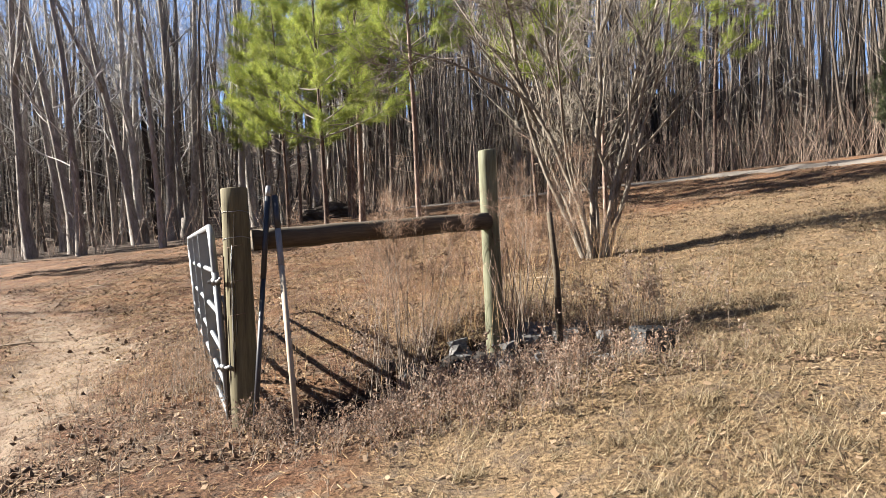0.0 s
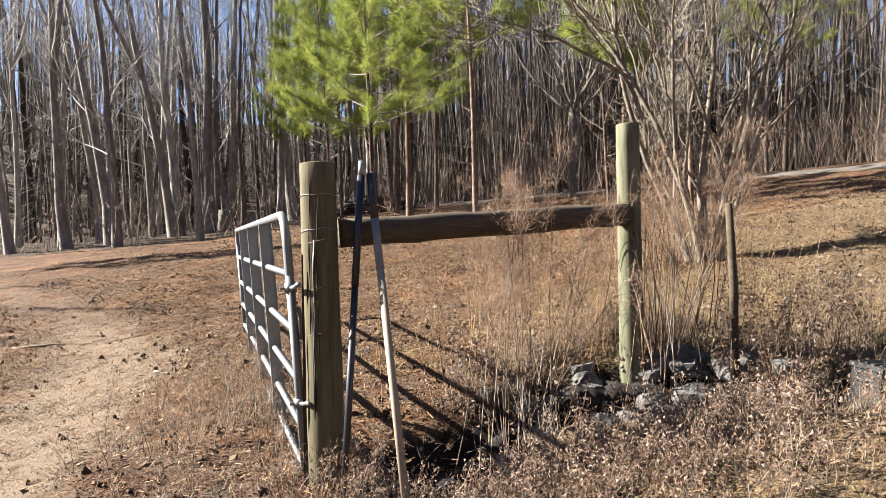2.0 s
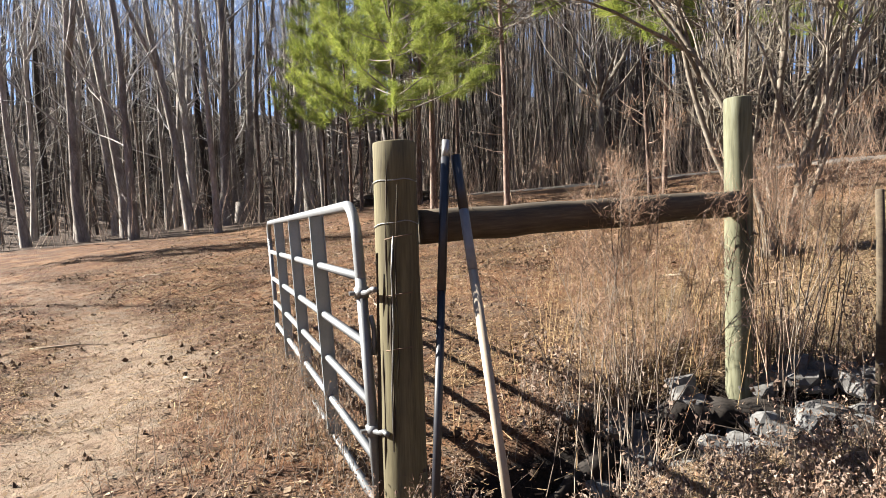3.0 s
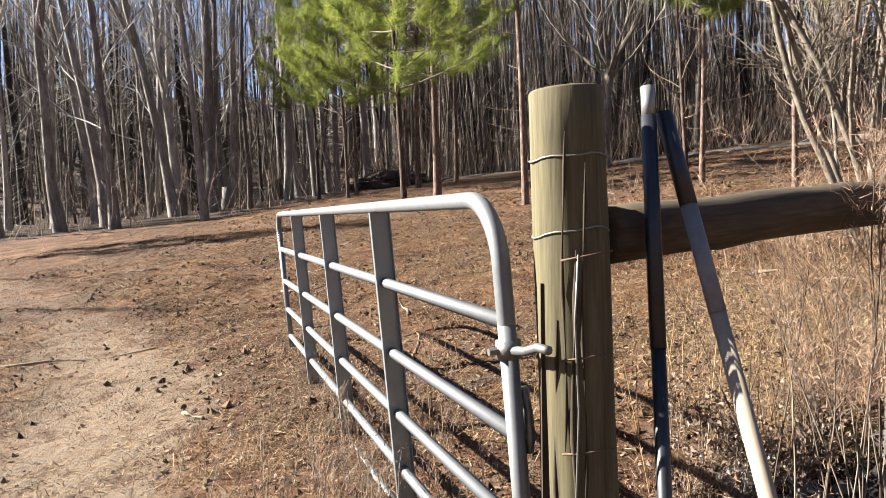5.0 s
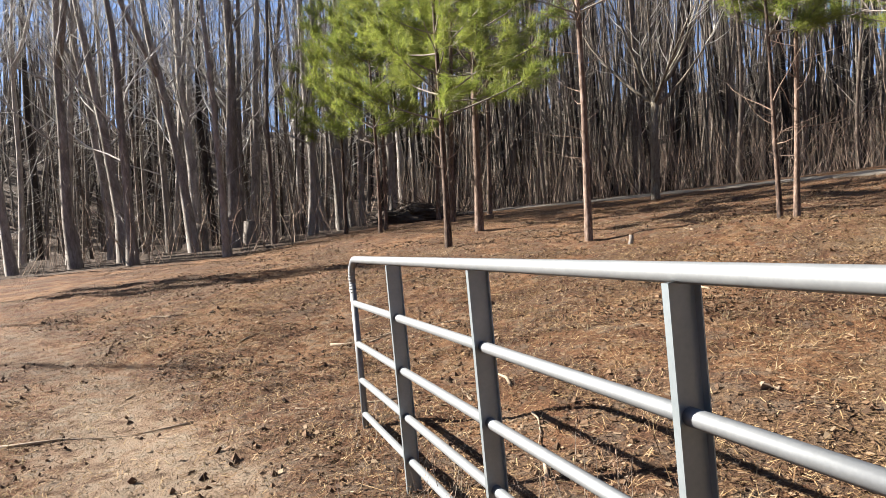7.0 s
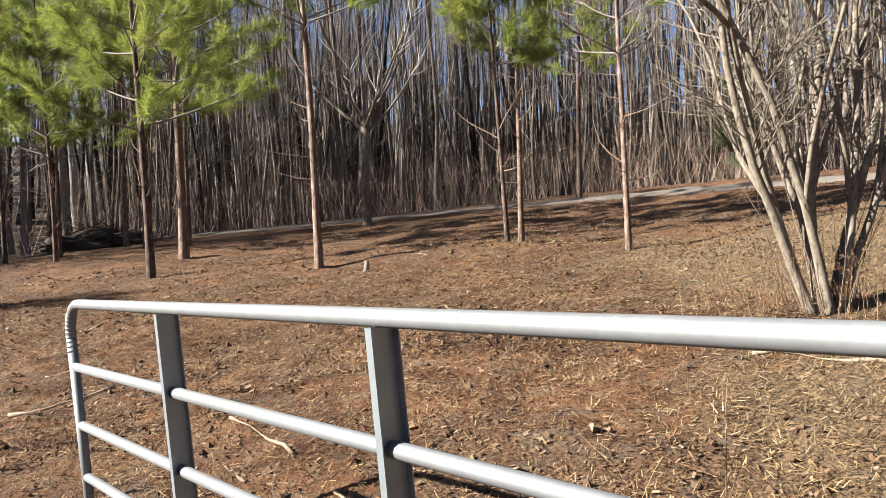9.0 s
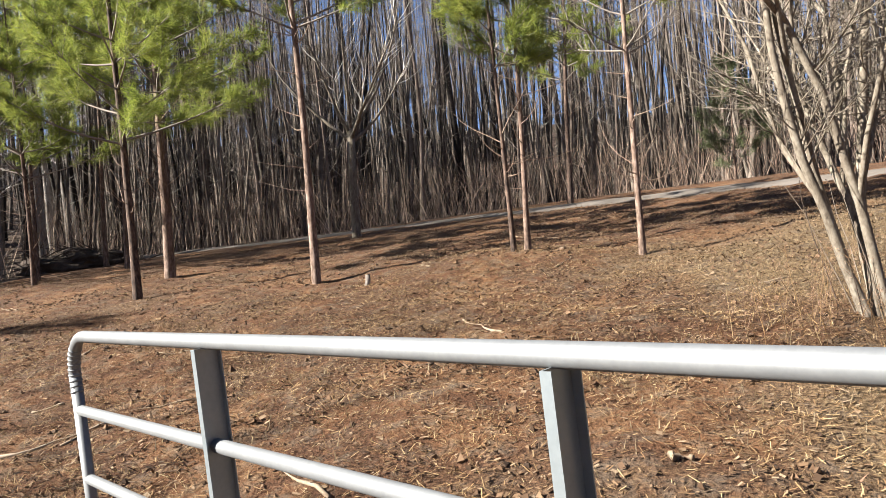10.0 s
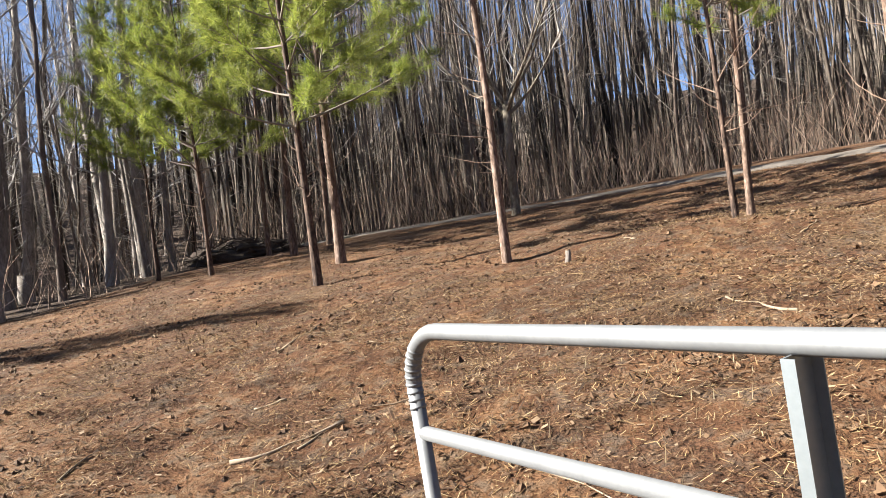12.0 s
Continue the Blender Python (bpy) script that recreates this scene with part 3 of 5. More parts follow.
def stone(x, y, sx, sy, sz, turn, seed, dark=False):
    me = bmesh.new()
    bmesh.ops.create_icosphere(me, subdivisions=2, radius=1)
    for v in me.verts:
        n = noise.noise(v.co * 1.2 + Vector((seed * 7.1, 0, 0))) * 0.5 + noise.noise(v.co * 3.5 + Vector((seed, 3, 1))) * 0.16
        v.co *= 1 + n
        v.co.z = max(min(v.co.z, 0.62), -0.8)
        v.co = Vector((v.co.x * sx, v.co.y * sy, v.co.z * sz))
    data = bpy.data.meshes.new("stone")
    me.to_mesh(data)
    me.free()
    data.materials.append(DARK_STONE if dark else STONE)
    ob = new("stone", data)
    ob.matrix_basis = pose(x, y, gz(x, y) + sz * 0.35, (seed * 37) % 30 - 15, (seed * 53) % 36 - 18, turn)
    tagged(ob, "dark damp broken stone lying in the ditch" if dark else "pale grey broken stone lying in the weedy ditch", "stone", "ditch stones")


for i, (x, y, sx, sy, sz) in enumerate(((0.62, 5.60, 0.22, 0.12, 0.10), (0.40, 5.70, 0.13, 0.09, 0.10), (0.86, 5.62, 0.16, 0.10, 0.12), (0.24, 5.52, 0.12, 0.08, 0.07),
                                        (1.08, 5.52, 0.14, 0.09, 0.11), (-0.32, 5.42, 0.10, 0.07, 0.07), (1.28, 5.42, 0.11, 0.08, 0.09))):
    stone(x, y, sx, sy, sz, 37 * i, i + 1)
rnd = random.Random(15)
for i in range(30):                         # broken rubble along the ditch
    x = rnd.uniform(-0.25, 1.4)
    y = 5.66 - 0.28 * max(0, x - 0.7) + rnd.uniform(-0.16, 0.24)
    r = rnd.uniform(0.04, 0.10)
    stone(x, y, r * rnd.uniform(0.9, 1.7), r, r * rnd.uniform(0.6, 1.1), rnd.uniform(0, 180), i + 20, rnd.random() < 0.5)


for i in range(20):                         # dark debris on the rim
    x = rnd.uniform(-0.35, 1.25)
    y = 5.86 - 0.3 * max(0, x - 0.7) + rnd.uniform(-0.06, 0.10)
    r = rnd.uniform(0.04, 0.085)
    stone(x, y, r * rnd.uniform(1.0, 1.8), r, r * rnd.uniform(0.8, 1.3), rnd.uniform(0, 180), i + 60, True)


# trees
def curve(p, d, length, n, rise, rnd, wob=0.08):
    pts = [Vector(p)]
    d = Vector(d).normalized()
    for i in range(n):
        d = (d + Vector((rnd.uniform(-wob, wob), rnd.uniform(-wob, wob), rise / n + rnd.uniform(-wob, wob) * 0.5))).normalized()
        pts.append(pts[-1] + d * (length / n))
    return pts


def on_curve(pts, t):
    u = t * (len(pts) - 1)
    i = min(int(u), len(pts) - 2)
    return pts[i].lerp(pts[i + 1], u - i), (pts[i + 1] - pts[i]).normalized()


def side_way(d, az, spread):
    a = d.cross(Vector((0.3, 0.2, 1)) if abs(d.z) < 0.95 else Vector((1, 0, 0))).normalized()
    c = d.cross(a)
    return (d * math.cos(spread) + (a * math.cos(az) + c * math.sin(az)) * math.sin(spread)).normalized()


def hardwood_meshes(seed, h, r, lean, clear, limbs=16, wob=0.05, twigs=5):
    rnd = random.Random(seed)
    trunk = [Vector((0, 0, -0.25))] + curve((0, 0, 0), (lean[0], lean[1], 1), h, 11, 0.25 if abs(lean[0]) + abs(lean[1]) > 0.05 else 0.0, rnd, wob)
    n = len(trunk)
    rad = [r * 1.55, r * 1.25] + [r * (1 - 0.9 * ((i - 1) / (n - 2)) ** 0.9) for i in range(2, n)]
    body, crown = Geo(), Geo()
    body.tube(trunk, rad, 12)
    if rnd.random() < 0.35:                 # fork
        p, d = on_curve(trunk, rnd.uniform(0.3, 0.5))
        pts = curve(p, side_way(d, rnd.uniform(0, 6.3), 0.3), h * 0.5, 6, 0.3, rnd, 0.06)
        body.tube(pts, [r * 0.6 * (1 - 0.85 * i / 6) for i in range(7)], 8)
    for i in range(limbs):
        t = clear + (0.97 - clear) * (i + rnd.random()) / limbs
        p, d = on_curve(trunk, t)
        ln = (1 - t) * h * 0.33 + rnd.uniform(0.5, 1.4)
        rr = max(0.009, r * (1 - t) * 0.27)
        limb = curve(p, side_way(d, i * 2.4 + rnd.uniform(-0.5, 0.5), rnd.uniform(0.5, 1.2)), ln, 5, 0.35, rnd, 0.24)
        crown.tube(limb, [rr * (1 - 0.85 * k / 5) for k in range(6)], 5, False)
        for j in range(5):
            q, e = on_curve(limb, rnd.uniform(0.25, 0.98))
            sub = curve(q, side_way(e, rnd.uniform(0, 6.3), rnd.uniform(0.5, 0.9)), ln * rnd.uniform(0.3, 0.5), 3, 0.3, rnd, 0.2)
            crown.tube(sub, [rr * 0.45, rr * 0.33, rr * 0.22, 0.003], 3, False)
            for k in range(twigs):
                q2, e2 = on_curve(sub, rnd.uniform(0.2, 1.0))
                tw = curve(q2, side_way(e2, rnd.uniform(0, 6.3), rnd.uniform(0.4, 1.0)), rnd.uniform(0.3, 0.9), 1, 0.2, rnd, 0.25)
                crown.tube(tw, [0.0055, 0.003], 3, False)
    for i in range(44):                     # small dead twigs low on the trunk
        p, d = on_curve(trunk, rnd.uniform(0.08, clear + 0.2))
        tw = curve(p, side_way(d, rnd.uniform(0, 6.3), 1.2), rnd.uniform(0.4, 1.3), 3, 0.2, rnd, 0.25)
        crown.tube(tw, [0.010, 0.008, 0.006, 0.003], 3, False)
    return body, crown


def hardwood_tree(seed, h, r, lean=(0, 0), clear=0.3, bark=BARK, twig=TWIG, **kw):
    tr = thing("hardwood_tree", "tall leafless grey-barked hardwood tree at the edge of the woods", "tree", group="woodland trees")
    b, c = hardwood_meshes(seed, h, r, lean, clear, **kw)
    part("trunk", b, bark, tr)
    part("crown", c, twig, tr, "bare grey branches and twigs")
    return tr


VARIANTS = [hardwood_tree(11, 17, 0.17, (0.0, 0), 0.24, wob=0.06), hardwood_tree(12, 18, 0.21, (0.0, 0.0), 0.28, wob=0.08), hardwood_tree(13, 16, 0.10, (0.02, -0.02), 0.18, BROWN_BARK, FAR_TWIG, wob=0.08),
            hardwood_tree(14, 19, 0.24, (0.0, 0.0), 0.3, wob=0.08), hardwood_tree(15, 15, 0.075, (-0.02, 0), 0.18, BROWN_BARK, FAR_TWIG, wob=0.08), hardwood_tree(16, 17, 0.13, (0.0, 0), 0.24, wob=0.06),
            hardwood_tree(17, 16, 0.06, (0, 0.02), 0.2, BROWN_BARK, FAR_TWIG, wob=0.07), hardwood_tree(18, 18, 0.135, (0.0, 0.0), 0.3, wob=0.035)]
# trees that stand out singly: place, kind, turn, size, lean towards -x in degrees
SINGLE = [(-15.4, 26.6, 1, 175, 0.95, 7.0), (-13.0, 25.6, 0, 40, 0.95, 1.8), (-9.9, 25.2, 7, 90, 0.85, 2.2), (-14.3, 27.6, 3, 250, 0.85, 8.0), (-12.3, 28.6, 1, 60, 0.9, 7.2), (-10.9, 28.6, 3, 300, 0.95, 0.5),
          (-8.6, 30.5, 0, 100, 1.0, -1.2), (-8.0, 33.0, 3, 45, 0.9, 1.5), (-7.2, 33.0, 7, 200, 0.9, 2.0), (-18.6, 25.2, 7, 20, 1.0, 9.0), (-17.4, 26.4, 0, 130, 0.95, 7.0), (-19.6, 27.5, 3, 80, 0.85, 5.0),
          (-11.6, 31.5, 5, 150, 1.05, 2.0), (-16.2, 30.5, 1, 10, 0.95, 4.0), (-13.2, 31.0, 3, 170, 0.9, 3.0), (-9.2, 27.6, 2, 220, 0.95, 1.0), (-6.0, 33.5, 1, 30, 0.9, 0.5)]
# trees beside the track whose shadows cross it
SIDE = [(-20.5, 14.6, 2), (-19.0, 16.6, 4)]
rnd = random.Random(21)
spots = []
spots += SINGLE
for x, y, k in SIDE:
    spots.append((x, y, k, rnd.uniform(0, 360), rnd.uniform(0.85, 1.0), 0.0))
tries = 0
while len(spots) < 160 and tries < 20000:
    tries += 1
    left = rnd.random() < 0.5
    x = rnd.uniform(-42, -4) if left else rnd.uniform(-4, 30)
    y = float(wood_edge(x)) + (0.8 if not left else 2.5) + abs(rnd.gauss(0, 1)) * (11 if left else 8)
    if x < -0.66 * y - 2:
        continue
    if min((x - a[0]) ** 2 + (y - a[1]) ** 2 for a in spots) < (1.6 if left else 0.6):
        continue
    k = rnd.choice((0, 1, 2, 3, 4, 4, 5, 6, 6, 7, 7) if left else (2, 4, 4, 6, 6, 6))
    spots.append((x, y, k, rnd.uniform(0, 360), rnd.uniform(0.8, 1.15), rnd.gauss(1.8 if left else 0.5, 2.6)))
used = set()
for x, y, k, turn, s, tip in spots:
    m = pose(x, y, gz(x, y), 0, -tip, 0) @ Matrix.Rotation(radians(turn), 4, 'Z') @ Matrix.Scale(s, 4)
    if k not in used:
        used.add(k)
        VARIANTS[k].matrix_basis = m
        VARIANTS[k].scale = (s, s, s)
    else:
        src = VARIANTS[k]
        old = src.matrix_basis.copy()
        src.scale = (1, 1, 1)
        c = copy_thing(src, m)
        src.matrix_basis = old


def build_far_woods():
    rnd = random.Random(77)
    g, tw = Geo(), Geo()

    def spray(p, n, long, r):
        for k in range(n):
            a, ln = rnd.uniform(0, 6.3), rnd.uniform(0.5, long)
            q = p + Vector((math.cos(a) * ln * 0.6, math.sin(a) * ln * 0.6, ln * rnd.uniform(0.0, 0.6)))
            tw.tube([p, q, q + Vector((rnd.uniform(-0.5, 0.5) * ln, rnd.uniform(-0.5, 0.5) * ln, ln * rnd.uniform(0.1, 0.6)))], [r, r * 0.6, r * 0.25], 3, False)

    def rows(n, x0, x1, near, deep, radii, branches, long, thick, steady=0.05):
        for i in range(n):
            x = rnd.uniform(x0, x1)
            y = float(wood_edge(x)) + near + (deep - near) * rnd.random()
            if x < -0.66 * y - 12:
                continue
            z, h = gz(x, y), rnd.uniform(11, 18)
            r = radii[0] + (radii[1] - radii[0]) * rnd.random() ** 2
            l0, l1 = rnd.gauss(-0.015, steady), rnd.gauss(0, steady)
            bow, wig = rnd.uniform(-0.5, 0.5), rnd.uniform(0, 6.3)
            pts = [Vector((x + l0 * h * t + bow * math.sin(3.1 * t) + 0.13 * math.sin(8 * t + wig), y + l1 * h * t, z - 0.3 + h * t)) for t in (0, 0.2, 0.4, 0.6, 0.8, 1)]
            g.tube(pts, [r * 1.3, r, r * 0.85, r * 0.68, r * 0.45, r * 0.12], 6, False)
            for k in range(branches):
                p, d = on_curve(pts, rnd.uniform(0.08, 0.98))
                spray(p, rnd.choice((1, 2, 2)), long, thick)

    rows(250, -65, -3, 6, 42, (0.05, 0.20), 20, 2.4, 0.013)
    rows(620, -6, 50, 3, 36, (0.045, 0.14), 9, 2.0, 0.013)
    rows(420, -6, 34, 2, 22, (0.03, 0.07), 6, 1.4, 0.011, 0.07)
    rows(900, -60, 75, 34, 85, (0.07, 0.18), 7, 3.2, 0.022)
    rows(300, -80, -22, 22, 60, (0.05, 0.16), 9, 3.4, 0.024)
    tagged(new("far_woods", g.mesh("far_woods", FAR_BARK)), "dense leafless winter woods rising behind the clearing", "woods", kind="stuff")
    tagged(new("far_twigs", tw.mesh("far_twigs", FAR_TWIG)), "haze of bare grey twigs all through the far woods", "twigs", kind="stuff")


build_far_woods()


def build_understory():
    rnd = random.Random(31)
    g = Geo()
    for i in range(4000):
        x = rnd.uniform(-34, 26)
        y = float(wood_edge(x)) + rnd.uniform(-0.3, 9) * (0.4 + 0.6 * rnd.random())
        h = rnd.uniform(0.5, 3.2)
        if x < -6 and rnd.random() < 0.7:
            continue
        pts = curve((x, y, gz(x, y) - 0.05), (rnd.uniform(-0.5, 0.5), rnd.uniform(-0.5, 0.5), 1), h, 3, 0, rnd, 0.22)
        r = rnd.uniform(0.005, 0.016)
        g.tube(pts, [r, r * 0.8, r * 0.55, r * 0.2], 3, False)
        q, e = on_curve(pts, 0.5)
        g.tube(curve(q, side_way(e, rnd.uniform(0, 6.3), 0.7), h * 0.4, 2, 0.1, rnd, 0.2), [r * 0.5, r * 0.35, r * 0.15], 3, False)
    tagged(new("understory_brush", g.mesh("understory_brush", BRUSH)), "bare saplings and brush along the edge of the woods", "brush", kind="stuff")


build_understory()


# pines
def needles(rnd, centres, count, size, width):
    """Tufts of needles round the centres: (position, direction, scale)."""
    rs = np.random.RandomState(rnd.randint(0, 99999))
    c = np.array([tuple(p) for p, d, s in centres])
    dr = np.array([tuple(d) for p, d, s in centres])
    sc = np.array([s for p, d, s in centres])
    k = len(c)
    way = rs.normal(size=(k, count, 3)) * 0.62 + dr[:, None, :] * 0.75
    way /= np.linalg.norm(way, axis=2, keepdims=True)
    ln = size * sc[:, None, None] * rs.uniform(0.6, 1.15, (k, count, 1))
    base = c[:, None, :] + rs.normal(size=(k, count, 3)) * 0.02 - dr[:, None, :] * rs.uniform(0, 0.12, (k, count, 1))
    off = np.cross(way, rs.normal(size=(k, count, 3)))
    off /= np.linalg.norm(off, axis=2, keepdims=True) + 1e-6
    tip = base + way * ln - np.array([0, 0, 0.25]) * ln * ln
    tri = np.stack([base - off * width / 2, base + off * width / 2, tip], 2).reshape(-1, 3)
    return tri, np.arange(len(tri)).reshape(-1, 3)


def pine_tree(x, y, h, r, clear, reach, green, seed, lean=(0, 0), label="young pine with reddish scaly bark and bright green needles", leaf=NEEDLE):
    rnd = random.Random(seed)
    tr = thing("pine_tree", label, "tree", pose(x, y, gz(x, y)), "pines in the clearing")
    trunk = [Vector((0, 0, -0.2))] + curve((0, 0, 0), (lean[0], lean[1], 1), h, 9, 0, rnd, 0.018)
    n = len(trunk)
    part("trunk", Geo().tube(trunk, [r * 1.15, r * 0.98] + [0.84 * r * (1 - 0.85 * (i - 1) / (n - 2)) for i in range(2, n)], 12), PINE_BARK, tr)
    centres = []
    whorls = max(4, int((h - clear) / 0.42))
    for i in range(whorls):
        t = (clear + (h - clear) * (i + 0.3) / whorls) / h
        for k in range(rnd.choice((3, 4, 4, 5))):
            p, d = on_curve(trunk[1:], min(t + rnd.uniform(-0.01, 0.01), 0.99))
            ln = reach * (1 - 0.75 * (i / whorls)) * rnd.uniform(0.65, 1.1)
            a = k * 1.5 + i * 0.9 + rnd.uniform(-0.4, 0.4)
            limb = curve(p, (math.cos(a), math.sin(a), rnd.uniform(0.05, 0.5)), ln, 5, 0.35, rnd, 0.12)
            rr = 0.007 + 0.007 * ln
            g = Geo().tube(limb, [rr * (1 - 0.8 * q / 5) for q in range(6)], 5, False)
            leafy = rnd.random() < green
            for j in range(int(4 + ln * 7)):
                q, e = on_curve(limb, rnd.uniform(0.30, 1.0) ** 0.7)
                sub = curve(q, side_way(e, rnd.uniform(0, 6.3), rnd.uniform(0.3, 0.9)), rnd.uniform(0.18, 0.5), 2, 0.35, rnd, 0.2)
                g.tube(sub, [0.006, 0.005, 0.003], 3, False)
                if leafy:
                    centres.append((sub[-1], (sub[-1] - sub[-2]).normalized(), rnd.uniform(0.8, 1.2)))
                    centres.append((sub[1], (sub[-1] - sub[-2]).normalized(), rnd.uniform(0.6, 1.0)))
            if leafy:
                centres.append((limb[-1], (limb[-1] - limb[-2]).normalized(), 1.2))
            part("branch", g, FAR_TWIG, tr)
    for i in range(int(clear * 4.5)):        # dead stubs and whiskers below the crown
        p, d = on_curve(trunk[1:], rnd.uniform(0.3, 1.0) * clear / h)
        a = rnd.uniform(0, 6.3)
        tw = curve(p, (math.cos(a), math.sin(a), rnd.uniform(-0.1, 0.6)), rnd.uniform(0.2, 1.2), 4, 0.45, rnd, 0.25)
        part("dead_branch", Geo().tube(tw, [0.009, 0.007, 0.005, 0.004, 0.002], 4, False), BRUSH, tr)
    if centres:
        v, f = needles(rnd, centres, 44 if y < 20 else 24, 0.25, 0.0065 if y < 20 else 0.010)
        part("foliage", sheet_mesh("foliage", v, f, leaf), leaf, tr, "bright yellow-green needles" if leaf is NEEDLE else "dark olive-green needles")
    return tr


pine_tree(-2.95, 18.55, 8.5, 0.082, 2.4, 2.3, 1.0, 1, (-0.02, 0))
pine_tree(-2.37, 21.2, 10.0, 0.115, 3.2, 2.4, 0.9, 2, (-0.025, 0), "pine with dark scaly bark, dead lower branches and green crown")
pine_tree(-0.49, 16.42, 10.0, 0.073, 3.7, 1.5, 0.8, 3, (-0.015, 0), "slender pine with reddish bark and bare lower branches")
pine_tree(2.02, 14.92, 5.8, 0.046, 2.5, 1.0, 0.9, 4, (-0.05, 0), "thin reddish pine standing close beside its twin")
pine_tree(2.28, 14.98, 6.0, 0.054, 2.7, 1.0, 0.9, 5, (0.0, 0), "thin reddish pine standing close beside its twin")
pine_tree(3.12, 13.48, 8.0, 0.051, 2.5, 1.1, 0.35, 6, (-0.03, 0), "slender straight pine with a few dead twigs")
pine_tree(-5.0, 23.2, 7.5, 0.065, 2.2, 2.1, 1.0, 7, (-0.01, 0))
pine_tree(-3.2, 25.6, 9.5, 0.11, 4.2, 1.8, 0.8, 9, (-0.01, 0), "pine with dark bark behind the first row")
pine_tree(-2.1, 29.0, 10.0, 0.10, 5.0, 1.6, 0.7, 10, (0, 0), "pine with dark bark behind the first row")
pine_tree(-5.4, 27.0, 8.5, 0.075, 2.8, 2.2, 1.0, 12, (0.0, 0))
pine_tree(-6.8, 27.6, 8.0, 0.075, 2.6, 2.2, 1.0, 13, (-0.02, 0))
pine_tree(-3.9, 29.5, 9.0, 0.09, 4.6, 1.6, 0.8, 14, (0.0, 0), "pine with dark bark behind the first row")
pine_tree(15.6, 24.4, 4.0, 0.05, 0.3, 1.4, 1.0, 16, (0.0, 0), "low bushy dark evergreen at the edge of the woods", DARK_NEEDLE)
pine_tree(9.2, 24.6, 8.5, 0.10, 3.6, 1.9, 0.9, 15, (0.0, 0))
# two pines beyond the track that shade it
pine_tree(-20.0, 12.5, 8.2, 0.10, 3.6, 1.2, 1.0, 21, (0, 0))
pine_tree(-18.0, 19.3, 9.4, 0.11, 4.2, 1.2, 1.0, 22, (0, 0))


# small hardwood beside the gravel track
def bare_fork_tree(x, y):
    rnd = random.Random(41)
    tr = thing("small_hardwood_tree", "small leafless hardwood forking into pale upswept branches", "tree", pose(x, y, gz(x, y)))
    b, c = Geo(), Geo()
    b.tube([(0, 0, -0.2), (0, 0, 0.1), (-0.02, 0, 1.5), (0.0, 0, 3.0)], [0.16, 0.125, 0.11, 0.10], 12)
    for i in range(9):
        a = i * 2.4
        limb = curve((0, 0, 2.6 + 0.05 * i), (math.cos(a) * 0.8, math.sin(a) * 0.8, 1.0 if i > 3 else 0.45), rnd.uniform(2.0, 4.5), 6, 0.9, rnd, 0.12)
        b.tube(limb, [0.055 * (1 - 0.85 * k / 6) for k in range(7)], 7, False)
        for j in range(8):
            q, e = on_curve(limb, rnd.uniform(0.25, 1))
            sub = curve(q, side_way(e, rnd.uniform(0, 6.3), 0.7), rnd.uniform(0.5, 1.4), 3, 0.4, rnd, 0.2)
            c.tube(sub, [0.014, 0.010, 0.007, 0.003], 4, False)
    part("trunk", b, PALE_BARK, tr)
    part("crown", c, TWIG, tr)


bare_fork_tree(2.62, 25.2)


